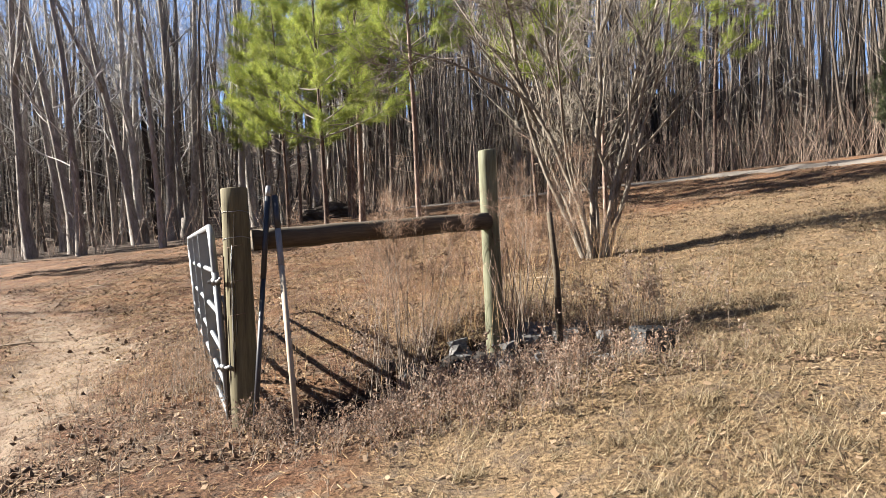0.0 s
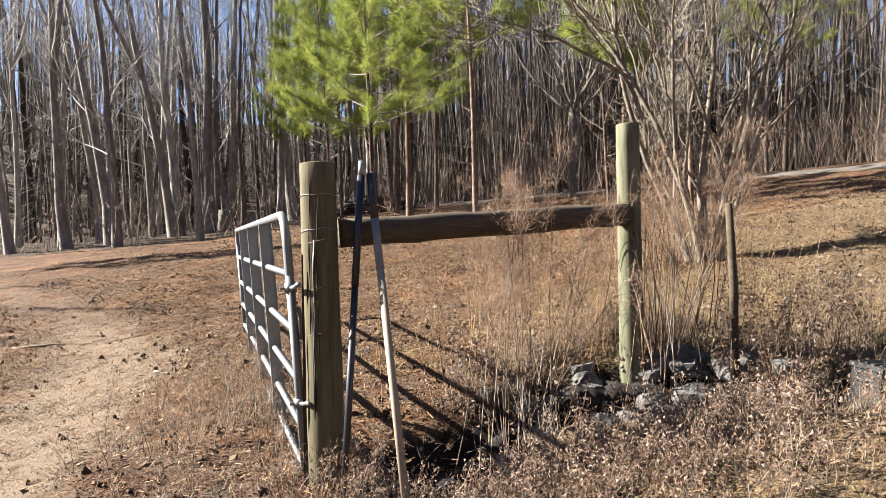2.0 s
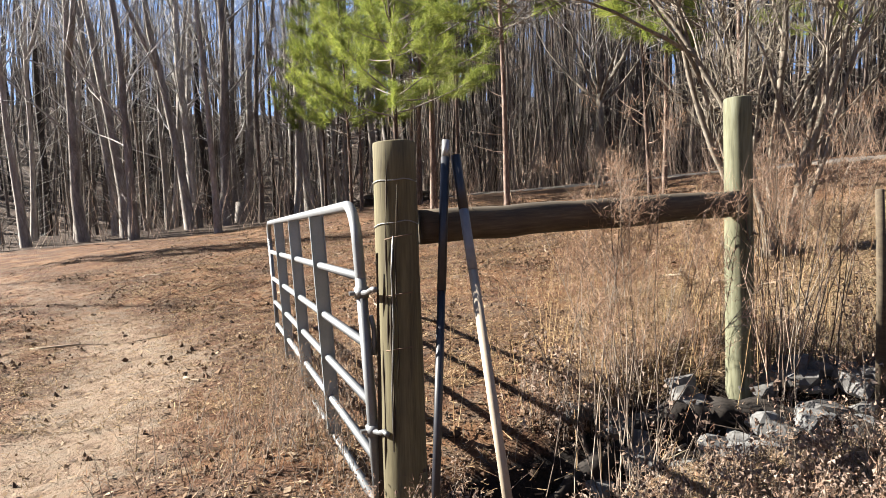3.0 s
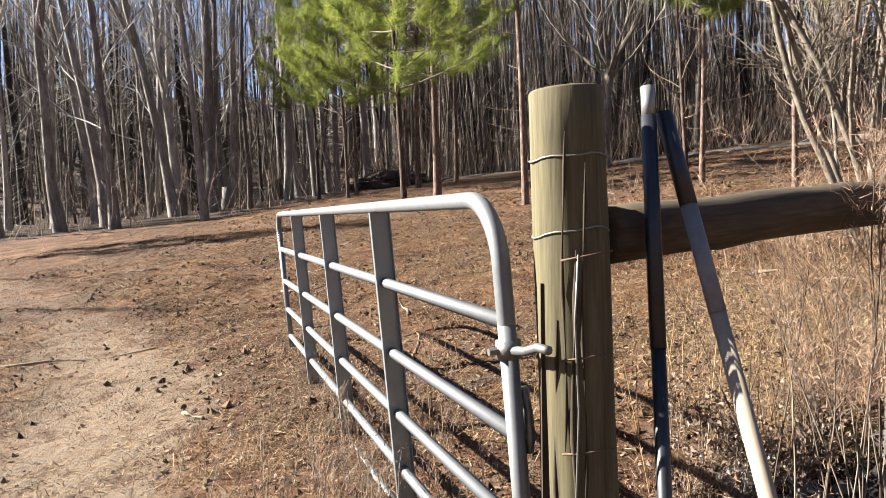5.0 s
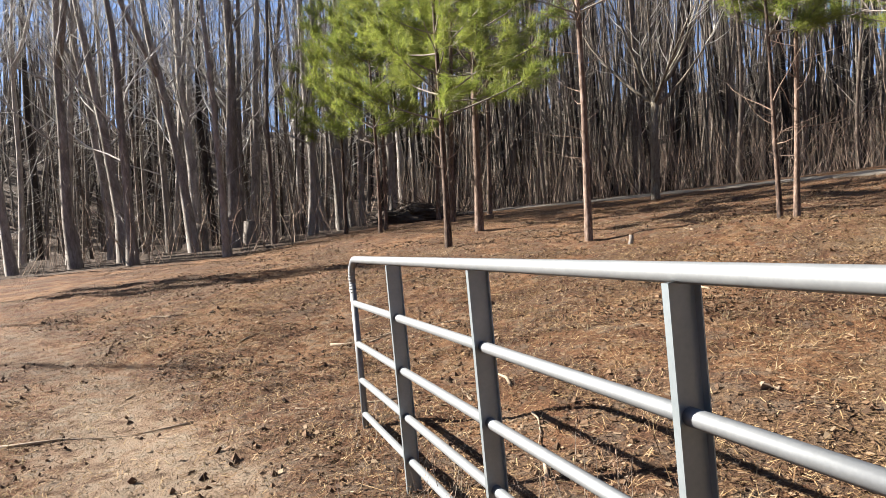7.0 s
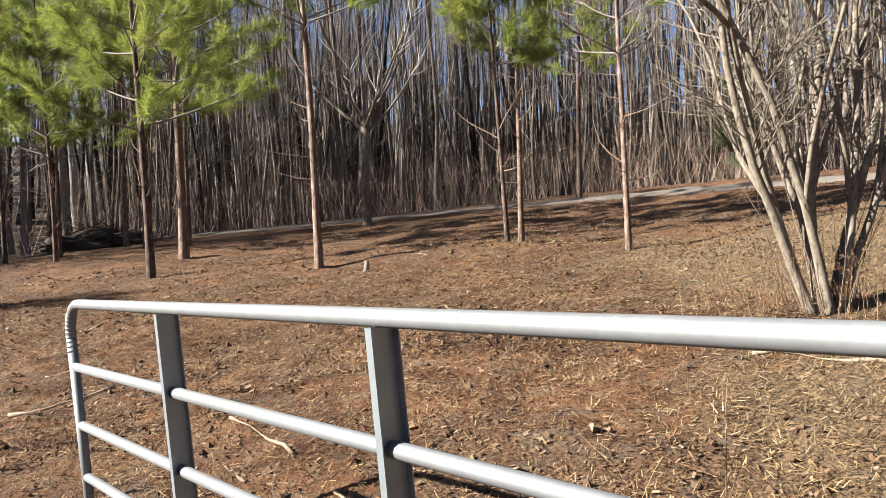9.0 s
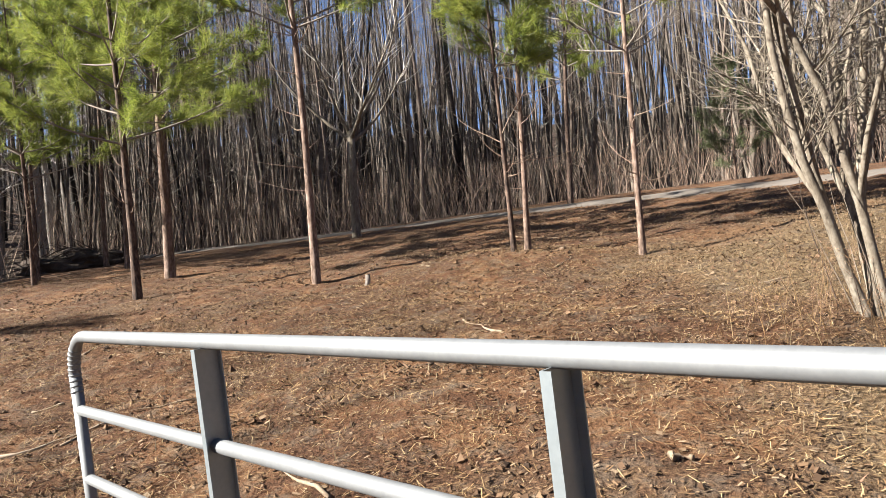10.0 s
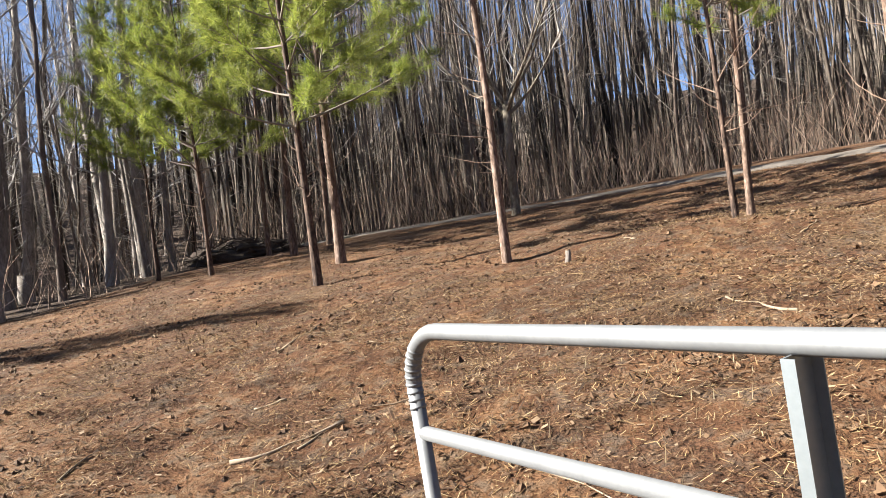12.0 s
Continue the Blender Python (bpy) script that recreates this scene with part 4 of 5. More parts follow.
def multi_stem(x, y):
    rnd = random.Random(6)
    tr = thing("multi_stemmed_tree", "leafless many-stemmed small tree with smooth pale grey bark", "tree", pose(x, y, gz(x, y)))
    stems = [(-0.24, 0.02, -0.60, 0.05, 4.8, 0.056), (-0.20, 0.10, -0.34, 0.25, 4.4, 0.046), (-0.08, -0.10, -0.22, -0.10, 5.0, 0.055), (0.02, 0.08, -0.05, 0.15, 5.2, 0.062),
             (0.14, -0.05, 0.10, -0.2, 5.0, 0.052), (0.22, 0.10, 0.26, 0.1, 4.8, 0.060), (0.26, -0.02, 0.48, -0.1, 4.6, 0.048), (0.08, 0.18, 0.15, 0.5, 4.5, 0.042),
             (-0.14, -0.02, -0.12, -0.02, 4.6, 0.044), (0.06, -0.14, 0.02, -0.3, 4.4, 0.04), (-0.28, -0.08, -0.42, -0.15, 4.0, 0.036), (0.18, 0.02, 0.05, 0.05, 5.0, 0.045)]

    def twiggy(g, pts, n, low, r, long):
        for i in range(n):
            q, e = on_curve(pts, rnd.uniform(low, 0.98))
            limb = curve(q, side_way(e, rnd.uniform(0, 6.3), rnd.uniform(0.4, 1.1)), rnd.uniform(0.5, long), 4, 0.25, rnd, 0.25)
            g.tube(limb, [r, r * 0.75, r * 0.55, r * 0.35, r * 0.2], 5, False)
            for j in range(7):
                q2, e2 = on_curve(limb, rnd.uniform(0.2, 1))
                sub = curve(q2, side_way(e2, rnd.uniform(0, 6.3), 0.7), rnd.uniform(0.25, 0.7), 3, 0.2, rnd, 0.3)
                g.tube(sub, [0.006, 0.005, 0.004, 0.002], 3, False)
                for k in range(4):
                    q3, e3 = on_curve(sub, rnd.uniform(0.2, 1))
                    g.tube(curve(q3, side_way(e3, rnd.uniform(0, 6.3), 0.7), rnd.uniform(0.12, 0.35), 2, 0.1, rnd, 0.25), [0.003, 0.0025, 0.0015], 3, False)

    for bx_, by_, dx, dy, ln, r in stems[:9]:
        bx_, by_, dx, dy = bx_ * 0.65, by_ * 0.65, dx * (0.85 if dx < -0.5 else 0.5), dy * 0.6
        pts = [Vector((bx_ * 0.9, by_ * 0.9, -0.15))] + curve((bx_, by_, 0), (dx * 0.9, dy * 0.9, 1), ln, 12, 0.0, rnd, 0.13)
        stem = part("stem", Geo().tube(pts, [r * 0.95, r * 0.82] + [0.72 * r * (1 - 0.85 * k / 12) for k in range(1, 13)], 9), PALE_BARK, tr)
        spray = Geo()
        for fork in (rnd.uniform(0.2, 0.34), rnd.uniform(0.4, 0.6)):      # forks
            q, e = on_curve(pts, fork)
            f = curve(q, side_way(e, rnd.uniform(0, 6.3), rnd.uniform(0.3, 0.55)), ln * (1 - fork) * 0.85, 7, 0.1, rnd, 0.16)
            spray.tube(f, [r * 0.42 * (1 - 0.85 * k / 7) for k in range(8)], 7, False)
            twiggy(spray, f, 4, 0.2, 0.008, 0.9)
        twiggy(spray, pts, 7, 0.22, 0.009, 1.1)
        part("spray", spray, PALE_BARK, stem, "forked branches and fine pale twigs")
    suckers = Geo()
    for i in range(16):
        a, d = rnd.uniform(0, 6.3), rnd.uniform(0.1, 0.3)
        suckers.tube(curve((d * math.cos(a), d * math.sin(a), -0.03), (math.cos(a) * 0.3, math.sin(a) * 0.3, 1), rnd.uniform(0.3, 1.3), 4, 0, rnd, 0.14), [0.006, 0.005, 0.004, 0.003, 0.002], 3, False)
    part("foot_growth", suckers, DRY_WEED, tr, "thin suckers round the foot")


multi_stem(2.12, 9.5)


# brush pile and stumps
def brush_pile(x, y, w, h, seed):
    rnd = random.Random(seed)
    p = thing("brush_pile", "low dark mound of cut brush and earth by the woods", "brush pile", pose(x, y, gz(x, y)))
    bm = bmesh.new()
    bmesh.ops.create_icosphere(bm, subdivisions=4, radius=1)
    for v in bm.verts:
        n = 1 + 0.35 * noise.noise(v.co * 2.2) + 0.15 * noise.noise(v.co * 7)
        v.co = Vector((v.co.x * w * n, v.co.y * w * 0.5 * n, max(v.co.z, -0.2) * h * n))
    me = bpy.data.meshes.new("mound")
    bm.to_mesh(me)
    bm.free()
    me.materials.append(PILE)
    part("mound", me, PILE, p)
    g = Geo()
    for i in range(160):
        a, b = rnd.uniform(-w, w) * 0.95, rnd.uniform(-0.5, 0.5) * w
        z = h * max(0, 1 - (a / w) ** 2) * rnd.uniform(0.3, 1.0)
        g.tube(curve((a, b, z), (rnd.uniform(-1, 1), rnd.uniform(-1, 1), rnd.uniform(-0.1, 0.6)), rnd.uniform(0.4, 1.3), 3, -0.3, rnd, 0.2), [0.02, 0.016, 0.01, 0.004], 4, False)
    part("tangle", g, PILE, p, "tangled dark branches")


brush_pile(-4.6, 31.0, 1.7, 0.55, 4)
brush_pile(-19.5, 24.5, 1.4, 0.6, 9)


def stump(x, y, r, h, seed):
    rnd = random.Random(seed)
    s = thing("tree_stump", "short weathered tree stump with a pale cut top", "stump", pose(x, y, gz(x, y)), "stumps")
    rows = [(0, 0, -0.1), (0, 0, 0.02), (0.01, 0, h * 0.5), (0.01, 0, h)]
    part("bark", Geo().tube(rows, [r * 1.3, r * 1.2, r, r * 0.95], 14), BARK, s)
    part("cut", Geo().tube([(0.01, 0, h + 0.001), (0.01, 0, h + 0.012)], r * 0.9, 14), STICK, s, "pale cut face")


stump(-12.3, 29.2, 0.20, 0.95, 1)
stump(0.01, 15.48, 0.035, 0.15, 2)
stump(-10.9, 30.2, 0.22, 0.8, 3)


# fallen sticks
def fallen_stick(x, y, ln, turn, r, seed):
    rnd = random.Random(seed)
    g = Geo()
    pts = []
    for i in range(7):
        t = (i / 6 - 0.5) * ln
        px, py = x + t * math.cos(radians(turn)), y + t * math.sin(radians(turn))
        px, py = px + rnd.uniform(-0.02, 0.02), py + rnd.uniform(-0.02, 0.02)
        pts.append((px, py, gz(px, py) + r * 0.7))
    g.tube(pts, [r * (0.6 + 0.4 * math.sin(i + 1)) for i in range(7)], 7)
    ob = new("fallen_stick", g.mesh("fallen_stick", STICK))
    tagged(ob, "bleached broken stick lying on the cleared ground", "stick", "fallen sticks")


rnd = random.Random(8)
fallen_stick(-3.5, 12.0, 0.75, 8, 0.018, 1)
fallen_stick(-0.53, 8.6, 0.10, -20, 0.022, 2)
fallen_stick(-3.25, 7.5, 0.26, -45, 0.016, 3)
fallen_stick(-5.2, 9.6, 1.5, 10, 0.013, 4)
for i in range(34):
    x, y = rnd.uniform(-8, 4), rnd.uniform(7.5, 20)
    if -5.5 < x < -2.4 and y < 9 or abs(x + 1.4 + 0.4 * (y - 4.8)) < 0.3 and y < 9.2:
        continue
    fallen_stick(x, y, rnd.uniform(0.2, 1.1), rnd.uniform(0, 180), rnd.uniform(0.006, 0.016), 20 + i)


# litter and grass
def scatter(name, label, category, n, area, lengths, width, rise, material, seed, density=None, blade=False):
    rs = np.random.RandomState(seed)
    x, y = rs.uniform(area[0], area[1], n), area[2] + (area[3] - area[2]) * rs.uniform(0, 1, n) ** 1.6
    if density is not None:
        keep = rs.uniform(0, 1, n) < density(x, y)
        x, y = x[keep], y[keep]
    n = len(x)
    z = ground_z(x, y)
    a = rs.uniform(0, 2 * np.pi, n)
    ln = rs.uniform(lengths[0], lengths[1], n) * rs.uniform(0.6, 1.0, n)
    el = rs.uniform(rise[0], rise[1], n)
    d = np.stack([np.cos(a) * np.cos(el), np.sin(a) * np.cos(el), np.sin(el)], 1)
    s = np.stack([-np.sin(a), np.cos(a), np.zeros(n)], 1)
    if not blade:
        tilt = rs.uniform(-0.6, 0.6, n)
        s = s * np.cos(tilt)[:, None] + np.array([0, 0, 1.0]) * np.sin(tilt)[:, None]
    w = (width * rs.uniform(0.5, 1.3, n))[:, None]
    base = np.stack([x, y, z + (0.0 if blade else 0.003) + (0 if blade else rs.uniform(0, 0.010, n))], 1)
    tip = base + d * ln[:, None]
    if blade:
        tip = tip + rs.normal(size=(n, 3)) * (0.15 * ln)[:, None]
        v = np.stack([base - s * w / 2, base + s * w / 2, tip], 1).reshape(-1, 3)
        f = np.arange(len(v)).reshape(-1, 3)
    else:
        v = np.stack([base - s * w / 2, base + s * w / 2, tip + s * w / 2, tip - s * w / 2], 1).reshape(-1, 3)
        f = np.arange(len(v)).reshape(-1, 4)
    tagged(new(name, sheet_mesh(name, v, f, material)), label, category, kind="stuff")


def off_track(x, y):
    d = np.minimum(line_distance(x, y, TRACK), line_distance(x, y, TRACK_B) + 0.1)
    return 0.26 + 0.74 * ss(0.2, 0.9, d)


def lawn_area(x, y):
    return np.maximum(ss(-0.3, 0.9, x) * (1 - ss(6.5, 9.5, y)), 0.75 * ss(1.6, 3.4, x) * (1 - ss(10.5, 15, y)))


def weed_area(x, y):
    a = 0.6 * np.exp(-(((x - 0.25) / 1.25) ** 2 + ((y - 4.5) / 0.55) ** 2) ** 1.5)
    b = 0.35 * np.exp(-((x + 1.9) ** 2 / 0.35 + (y - 5.9) ** 2 / 2.2))
    c = 0.5 * np.exp(-(line_distance(x, y, [(-1.3, 4.9), (-3.0, 9.2)]) / 0.22) ** 2)
    return np.clip(a + b + c, 0, 1)


scatter("pine_straw", "scattered pine straw, chips and dry stems over the clearing", "straw", 140000, (-11, 10, 3.0, 27), (0.03, 0.09), 0.0042, (-0.05, 0.5), STRAW, 1, lambda x, y: off_track(x, y) * (1 - 0.9 * lawn_area(x, y)) * (0.35 + 0.65 * ss(-0.5, 0.6, np.sin(1.9 * x + 0.7 * y + np.sin(1.3 * y)) * np.sin(1.6 * y - 0.8 * x + 1.4 * np.sin(0.9 * x)))))
scatter("straw_litter", "dense mat of pine straw and shredded stems near the gate", "straw", 150000, (-6.5, 4.0, 6.5, 16), (0.02, 0.085), 0.0042, (-0.05, 0.6), STRAW, 10, lambda x, y: off_track(x, y) * (1 - 0.9 * lawn_area(x, y)) * (0.25 + 0.75 * ss(-0.6, 0.5, np.sin(2.7 * x - 1.1 * y + np.sin(2.3 * y)) * np.sin(2.1 * y + 1.7 * x))))
scatter("long_straw", "long pale stems and stripped twigs lying flat on the slope", "straw", 6000, (-10, 7, 4.0, 24), (0.08, 0.3), 0.004, (-0.04, 0.10), STRAW, 9, lambda x, y: 0.8 * off_track(x, y) * (1 - 0.9 * lawn_area(x, y)))
scatter("bark_litter", "dark bark scraps and broken twigs over the upper slope", "bark", 34000, (-12, 10, 10.5, 27), (0.03, 0.11), 0.012, (-0.05, 0.6), CLOD, 17, lambda x, y: off_track(x, y) * (0.15 + 0.85 * ss(-0.2, 0.5, np.sin(1.3 * x + 0.5 * y) * np.sin(1.1 * y - 0.6 * x + np.sin(x)))))
scatter("mulch", "shredded wood mulch and clods on the cleared slope", "mulch", 75000, (-9, 7, 4.0, 20), (0.015, 0.055), 0.011, (-0.1, 0.4), LEAF, 2, off_track)
scatter("dead_leaves", "curled brown dead leaves strewn over the ground", "leaves", 8000, (-8, 7, 2.5, 20), (0.03, 0.055), 0.026, (-0.1, 0.5), LEAF, 3, lambda x, y: off_track(x, y) * (1 - 0.75 * lawn_area(x, y)))
scatter("dry_grass", "short dry yellow winter grass on the verge", "grass", 300000, (-0.8, 9, 1.5, 15), (0.04, 0.12), 0.0045, (0.1, 1.1), LAWN, 4, lambda x, y: ss(1.3, 2.8, y) * lawn_area(x, y) * (0.3 + 0.7 * ss(-0.5, 0.4, np.sin(2.1 * x + 1.3 * y + np.sin(1.9 * y)) * np.sin(2.7 * y - 1.1 * x))), True)
scatter("gate_grass", "dry brown grass along the gate and track edge", "grass", 60000, (-4.5, 2.2, 3.3, 10), (0.06, 0.24), 0.005, (0.6, 1.5), DRY_WEED, 5, weed_area, True)
scatter("field_grass", "thin dry grass stubble across the clearing", "grass", 70000, (-9, 9, 5.5, 24), (0.03, 0.12), 0.006, (0.3, 1.4), LAWN, 6, lambda x, y: 0.6 * off_track(x, y) * (0.5 + 0.5 * np.sin(1.3 * x + 0.8 * y)), True)


def clods(n, seed):
    rs = np.random.RandomState(seed)
    x, y = rs.uniform(-9, 7, n), 4 + 18 * rs.uniform(0, 1, n) ** 1.5
    keep = rs.uniform(0, 1, n) < (off_track(x, y) - 0.1) * (1 - 0.9 * lawn_area(x, y)) * (0.15 + 0.85 * ss(-0.2, 0.5, np.sin(1.7 * x + 0.9 * y + 1.5 * np.sin(1.1 * y)) * np.sin(1.9 * y - 1.2 * x + np.sin(1.7 * x))))
    x, y = x[keep], y[keep]
    n = len(x)
    size = 0.005 + 0.026 * rs.uniform(0, 1, n) ** 4
    unit = np.array([(1, 0, 0), (0, 1, 0), (-1, 0, 0), (0, -1, 0), (0, 0, 0.8), (0, 0, -0.8)], float)
    v = unit[None] * size[:, None, None] * rs.uniform(0.6, 1.4, (n, 6, 3)) + rs.normal(size=(n, 6, 3)) * size[:, None, None] * 0.25
    v += np.stack([x, y, ground_z(x, y) + size * 0.3], 1)[:, None, :]
    tri = np.array([(0, 1, 4), (1, 2, 4), (2, 3, 4), (3, 0, 4), (1, 0, 5), (2, 1, 5), (3, 2, 5), (0, 3, 5)])
    f = (np.arange(n)[:, None, None] * 6 + tri[None]).reshape(-1, 3)
    tagged(new("soil_clods", sheet_mesh("soil_clods", v.reshape(-1, 3), f, CLOD)), "dark crumbly soil clods and bark bits on the slope", "soil", kind="stuff")


clods(62000, 12)


def grass_tufts(centres, blades, seed):
    """Ragged tussocks: blades leaning out from many centres."""
    rs = np.random.RandomState(seed)
    x, y = rs.uniform(-0.8, 7, centres), 1.6 + 7 * rs.uniform(0, 1, centres) ** 1.3
    keep = rs.uniform(0, 1, centres) < ss(1.4, 2.6, y) * lawn_area(x, y) * ss(0.2, 0.45, line_distance(x, y, DITCH)) * (0.1 + 0.9 * ss(-0.2, 0.3, np.sin(2.9 * x + 1.1 * y + np.sin(2.3 * y)) * np.sin(3.1 * y - 1.4 * x)))
    x, y = x[keep], y[keep]
    n = len(x)
    size = rs.uniform(0.5, 1.3, (n, 1))
    a = rs.uniform(0, 2 * np.pi, (n, blades))
    el = rs.uniform(0.05, 0.9, (n, blades))
    ln = size * rs.uniform(0.05, 0.14, (n, blades))
    px, py = x[:, None] + rs.normal(size=(n, blades)) * 0.03 * size, y[:, None] + rs.normal(size=(n, blades)) * 0.03 * size
    base = np.stack([px, py, ground_z(px, py)], 2)
    d = np.stack([np.cos(a) * np.cos(el), np.sin(a) * np.cos(el), np.sin(el)], 2)
    w = np.stack([-np.sin(a), np.cos(a), np.zeros_like(a)], 2) * 0.0028
    v = np.stack([base - w, base + w, base + d * ln[:, :, None]], 2).reshape(-1, 3)
    tagged(new("grass_tufts", sheet_mesh("grass_tufts", v, np.arange(len(v)).reshape(-1, 3), LAWN)), "ragged dry tussocks of winter grass on the verge", "grass", kind="stuff")


grass_tufts(3000, 34, 44)
scatter("fallen_leaves", "curled brown tree leaves lying in the verge grass", "leaves", 1600, (-0.8, 6, 2.2, 7.5), (0.02, 0.045), 0.022, (-0.1, 0.6), LEAF, 19, lambda x, y: 0.5 + 0.5 * np.sin(1.9 * x + 1.3 * y))


def curled_leaves(rnd, centres, count, size):
    """Small folded dry leaves round the centres."""
    rs = np.random.RandomState(rnd.randint(0, 99999))
    c = np.repeat(np.array([tuple(p) for p, d, q in centres]), count, 0)
    n = len(c)
    c = c + rs.normal(size=(n, 3)) * 0.018
    d = rs.normal(size=(n, 3))
    d /= np.linalg.norm(d, axis=1, keepdims=True)
    w = np.cross(d, rs.normal(size=(n, 3)))
    w /= np.linalg.norm(w, axis=1, keepdims=True) + 1e-6
    up = np.cross(d, w)
    ln = (size * rs.uniform(0.5, 1.2, n))[:, None]
    mid = c + d * ln * 0.5 + up * ln * 0.28
    v = np.stack([c, mid + w * ln * 0.36, c + d * ln, mid - w * ln * 0.36], 1).reshape(-1, 3)
    k = np.arange(n)[:, None] * 4
    return v, np.concatenate([k + np.array([[0, 1, 2]]), k + np.array([[0, 2, 3]])])


def weeds(name, label, n, centre, spread, heights, seed, material, plume=0.0, r=0.0028, leaf=0.0):
    """A stand of dry stalks with side shoots and seed heads."""
    rnd = random.Random(seed)
    rs = np.random.RandomState(seed)
    g = Geo()
    tips = []
    for i in range(n):
        x, y = centre[0] + rnd.gauss(0, spread[0]), centre[1] + rnd.gauss(0, spread[1])
        h = rnd.uniform(*heights)
        pts = curve((x, y, gz(x, y) - 0.02), (rnd.uniform(-0.25, 0.25), rnd.uniform(-0.25, 0.25), 1), h, 4, -0.1, rnd, 0.10)
        g.tube(pts, [r, r * 0.9, r * 0.75, r * 0.6, r * 0.3], 3, False)
        for k in range(int(3 + h * 5)):
            q, e = on_curve(pts, rnd.uniform(0.35 if h < 0.8 else 0.66, 1))
            sub = curve(q, side_way(e, rnd.uniform(0, 6.3), rnd.uniform(0.3, 0.9)), rnd.uniform(0.05, 0.10 + 0.12 * h), 2, 0.2, rnd, 0.25)
            g.tube(sub, [r * 0.35, r * 0.28, r * 0.18], 3, False)
            tips.append((sub[-1], (sub[-1] - sub[0]).normalized(), rnd.uniform(0.6, 1.2)))
    ob = thing(name, label, "weeds")
    part("stalks", g, material, ob)
    if plume and tips:
        v, f = needles(rnd, tips, 9 if plume < 0.06 else 30, plume, 0.0038 if plume < 0.06 else 0.0022)
        part("seed_heads", sheet_mesh("seed_heads", v, f, PLUME), PLUME, ob, "fine rusty-brown seed heads")
    if leaf:
        v, f = curled_leaves(rnd, tips, 3, leaf)
        part("leaves", sheet_mesh("leaves", v, f, CURL_LEAF), CURL_LEAF, ob, "curled pale brown dead leaves")
    return ob


weeds("tall_weeds", "tall rusty-brown dry weeds growing beside the brace rail", 26, (-0.14, 5.32), (0.15, 0.10), (1.35, 1.85), 1, DRY_WEED, 0.075, 0.004)
weeds("tall_weeds", "tall brown dry weeds tangled round the fence post", 24, (0.80, 5.88), (0.16, 0.12), (0.9, 1.6), 2, DRY_WEED, 0.07, 0.004)
weeds("dry_weeds", "thick stand of grey-brown dry weed stalks in the ditch", 460, (0.30, 4.36), (0.62, 0.26), (0.05, 0.18), 3, DRY_WEED, 0.035, leaf=0.022)
weeds("dry_weeds", "brittle brown weeds at the foot of the gate post", 120, (-0.85, 4.65), (0.33, 0.28), (0.06, 0.24), 4, DRY_WEED, 0.035, leaf=0.022)
weeds("dry_weeds", "straw-coloured tall dry stems behind the rail", 130, (0.35, 6.25), (0.75, 0.30), (0.4, 1.0), 5, STRAW, 0.03)
weeds("dry_weeds", "low brown weeds under the open gate", 150, (-2.0, 6.3), (0.35, 0.95), (0.12, 0.40), 6, DRY_WEED, 0.04)
weeds("dry_weeds", "low dry weeds round the leaning stake", 90, (1.45, 5.55), (0.30, 0.25), (0.2, 0.6), 7, DRY_WEED, 0.04, leaf=0.025)
weeds("leafy_weeds", "clump of dry weeds covered in curled pale leaves on the ditch bank", 70, (-0.32, 5.92), (0.20, 0.12), (0.15, 0.42), 9, DRY_WEED, 0, leaf=0.03)
weeds("leafy_weeds", "leafy dry weeds standing in front of the rubble", 16, (0.55, 5.10), (0.55, 0.08), (0.2, 0.42), 10, DRY_WEED, 0, leaf=0.03)
weeds("dry_weeds", "dark brown tangle of dry stalks against the fence post", 30, (0.70, 5.80), (0.06, 0.05), (0.5, 1.3), 11, BRUSH, 0, 0.004)
weeds("dry_weeds", "sparse dry stems round the many-stemmed tree", 60, (1.85, 9.4), (0.5, 0.35), (0.2, 0.7), 8, STRAW, 0.04)
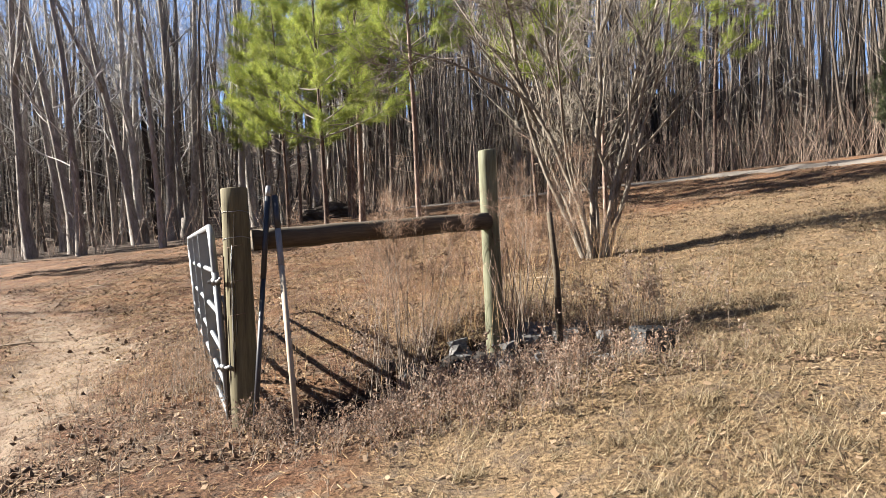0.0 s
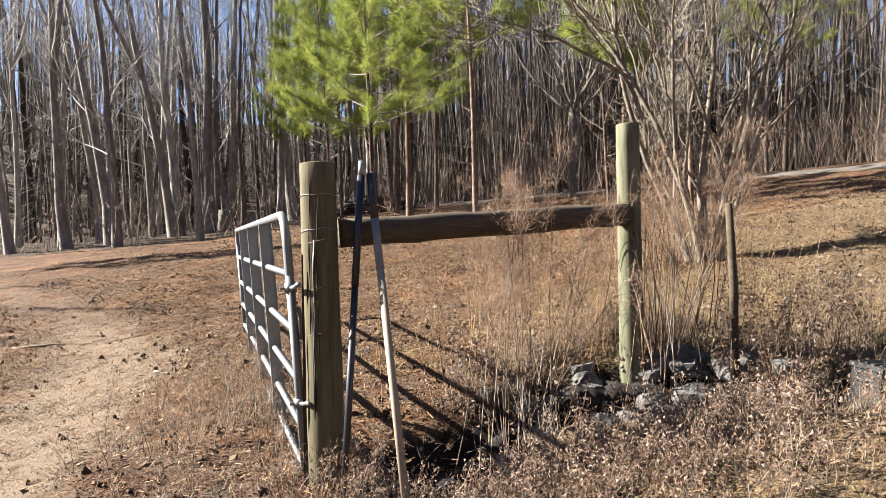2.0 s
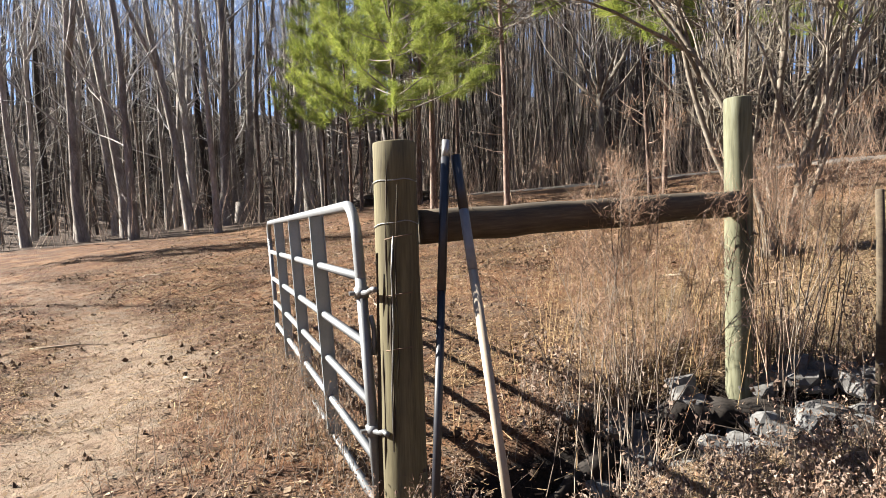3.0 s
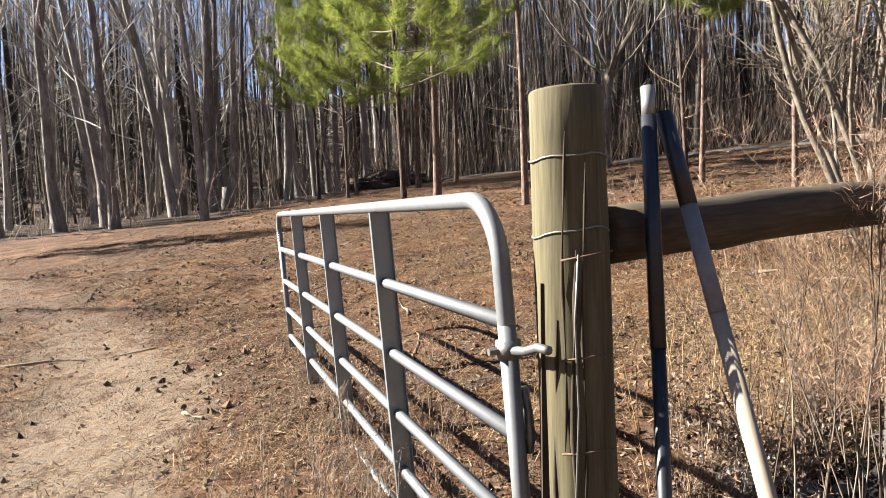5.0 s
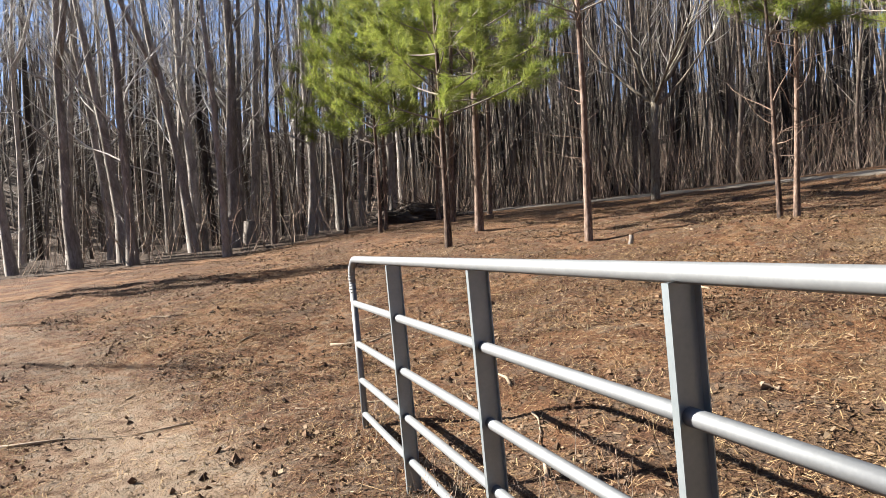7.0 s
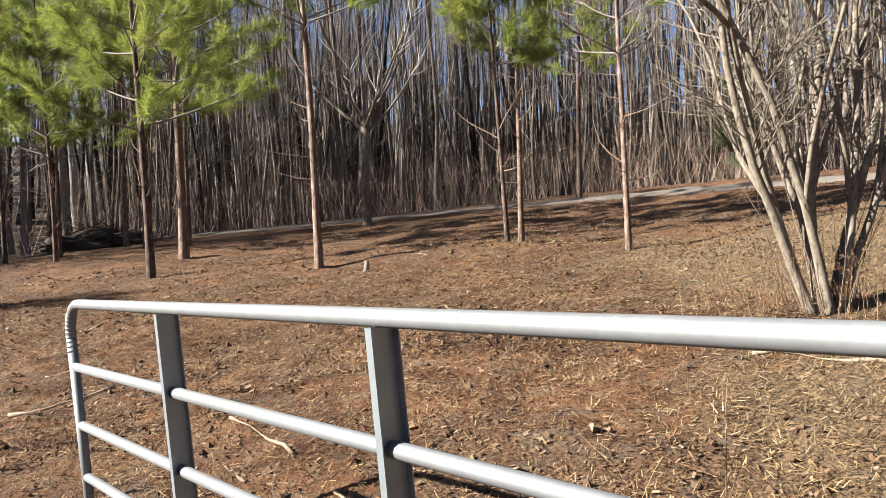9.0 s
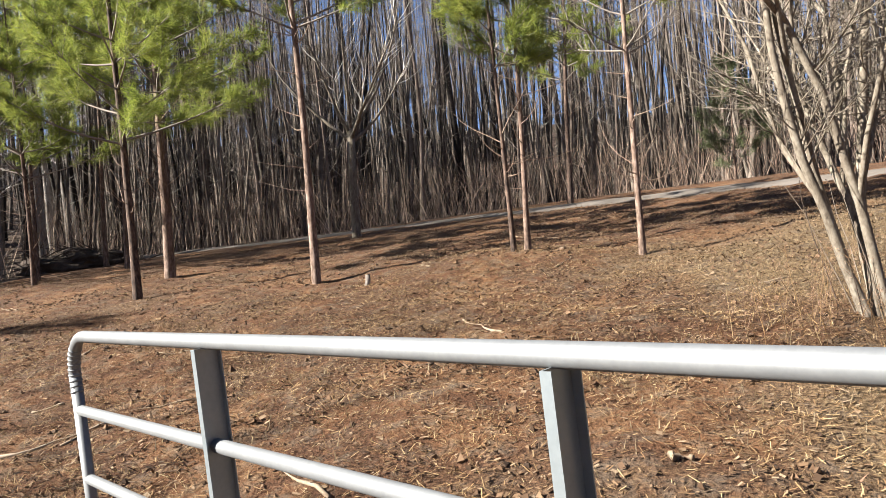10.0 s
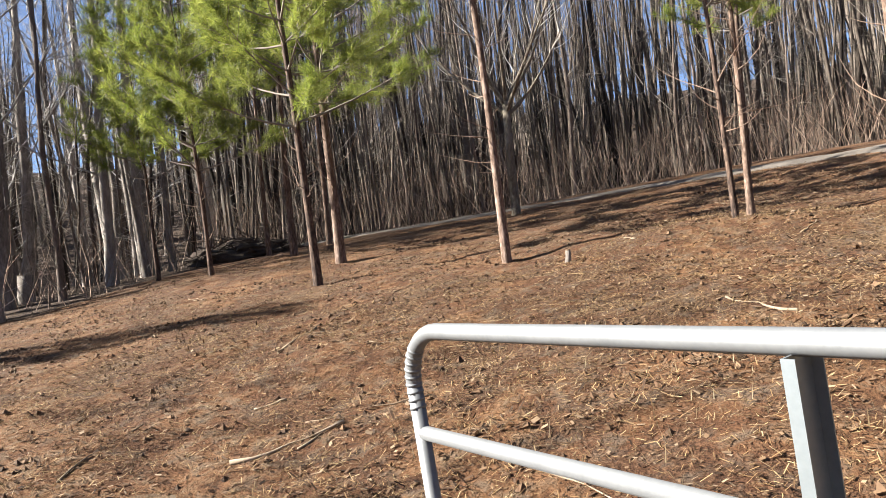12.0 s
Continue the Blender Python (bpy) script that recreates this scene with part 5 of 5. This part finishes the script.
for k, (x, y) in enumerate(((-0.45, 5.85), (-0.05, 6.10), (0.30, 6.14), (0.85, 6.02), (1.30, 5.72))):
    weeds("dry_weeds", "dry grass and weeds hanging over the ditch bank", 46, (x, y), (0.16, 0.05), (0.08, 0.24), 30 + k, DRY_WEED, 0.04)


def dead_branch(a, b, r, seed, dark=False):
    rnd = random.Random(seed)
    a, b = Vector(a), Vector(b)
    pts = [a.lerp(b, i / 6) + Vector((rnd.uniform(-0.02, 0.02), rnd.uniform(-0.02, 0.02), rnd.uniform(-0.015, 0.02))) for i in range(7)]
    g = Geo().tube(pts, [r * (1 - 0.6 * i / 6) for i in range(7)], 7)
    for i in range(4):
        q, e = on_curve(pts, rnd.uniform(0.3, 0.95))
        g.tube(curve(q, side_way(e, rnd.uniform(0, 6.3), 0.8), rnd.uniform(0.08, 0.25), 3, 0.1, rnd, 0.25), [r * 0.35, r * 0.3, r * 0.2, r * 0.1], 4, False)
    tagged(new("dead_branch", g.mesh("dead_branch", PILE if dark else STICK)), "dark rotten branch lying in the ditch" if dark else "bleached dead branch lying across the ditch", "branch", "ditch branches")


dead_branch((-0.42, 4.95, gz(-0.42, 4.95) + 0.02), (0.22, 5.72, gz(0.22, 5.72) + 0.12), 0.020, 1)
dead_branch((-0.75, 4.75, gz(-0.75, 4.75) + 0.02), (-0.30, 5.15, gz(-0.30, 5.15) + 0.05), 0.024, 2)
dead_branch((0.75, 5.05, gz(0.75, 5.05) + 0.02), (1.35, 5.35, gz(1.35, 5.35) + 0.06), 0.012, 3)
rnd = random.Random(61)
for i in range(14):
    x = rnd.uniform(-0.7, 1.2)
    y = 5.3 + 0.3 * min(1, max(0, x + 0.6)) - 0.35 * max(0, x - 0.7) + rnd.uniform(-0.12, 0.2)
    w, ln = rnd.uniform(0, 6.3), rnd.uniform(0.15, 0.35)
    x2, y2 = x + ln * math.cos(w), y + ln * math.sin(w) * 0.6
    dead_branch((x, y, gz(x, y) + 0.03), (x2, y2, gz(x2, y2) + 0.08), rnd.uniform(0.010, 0.022), 70 + i, True)
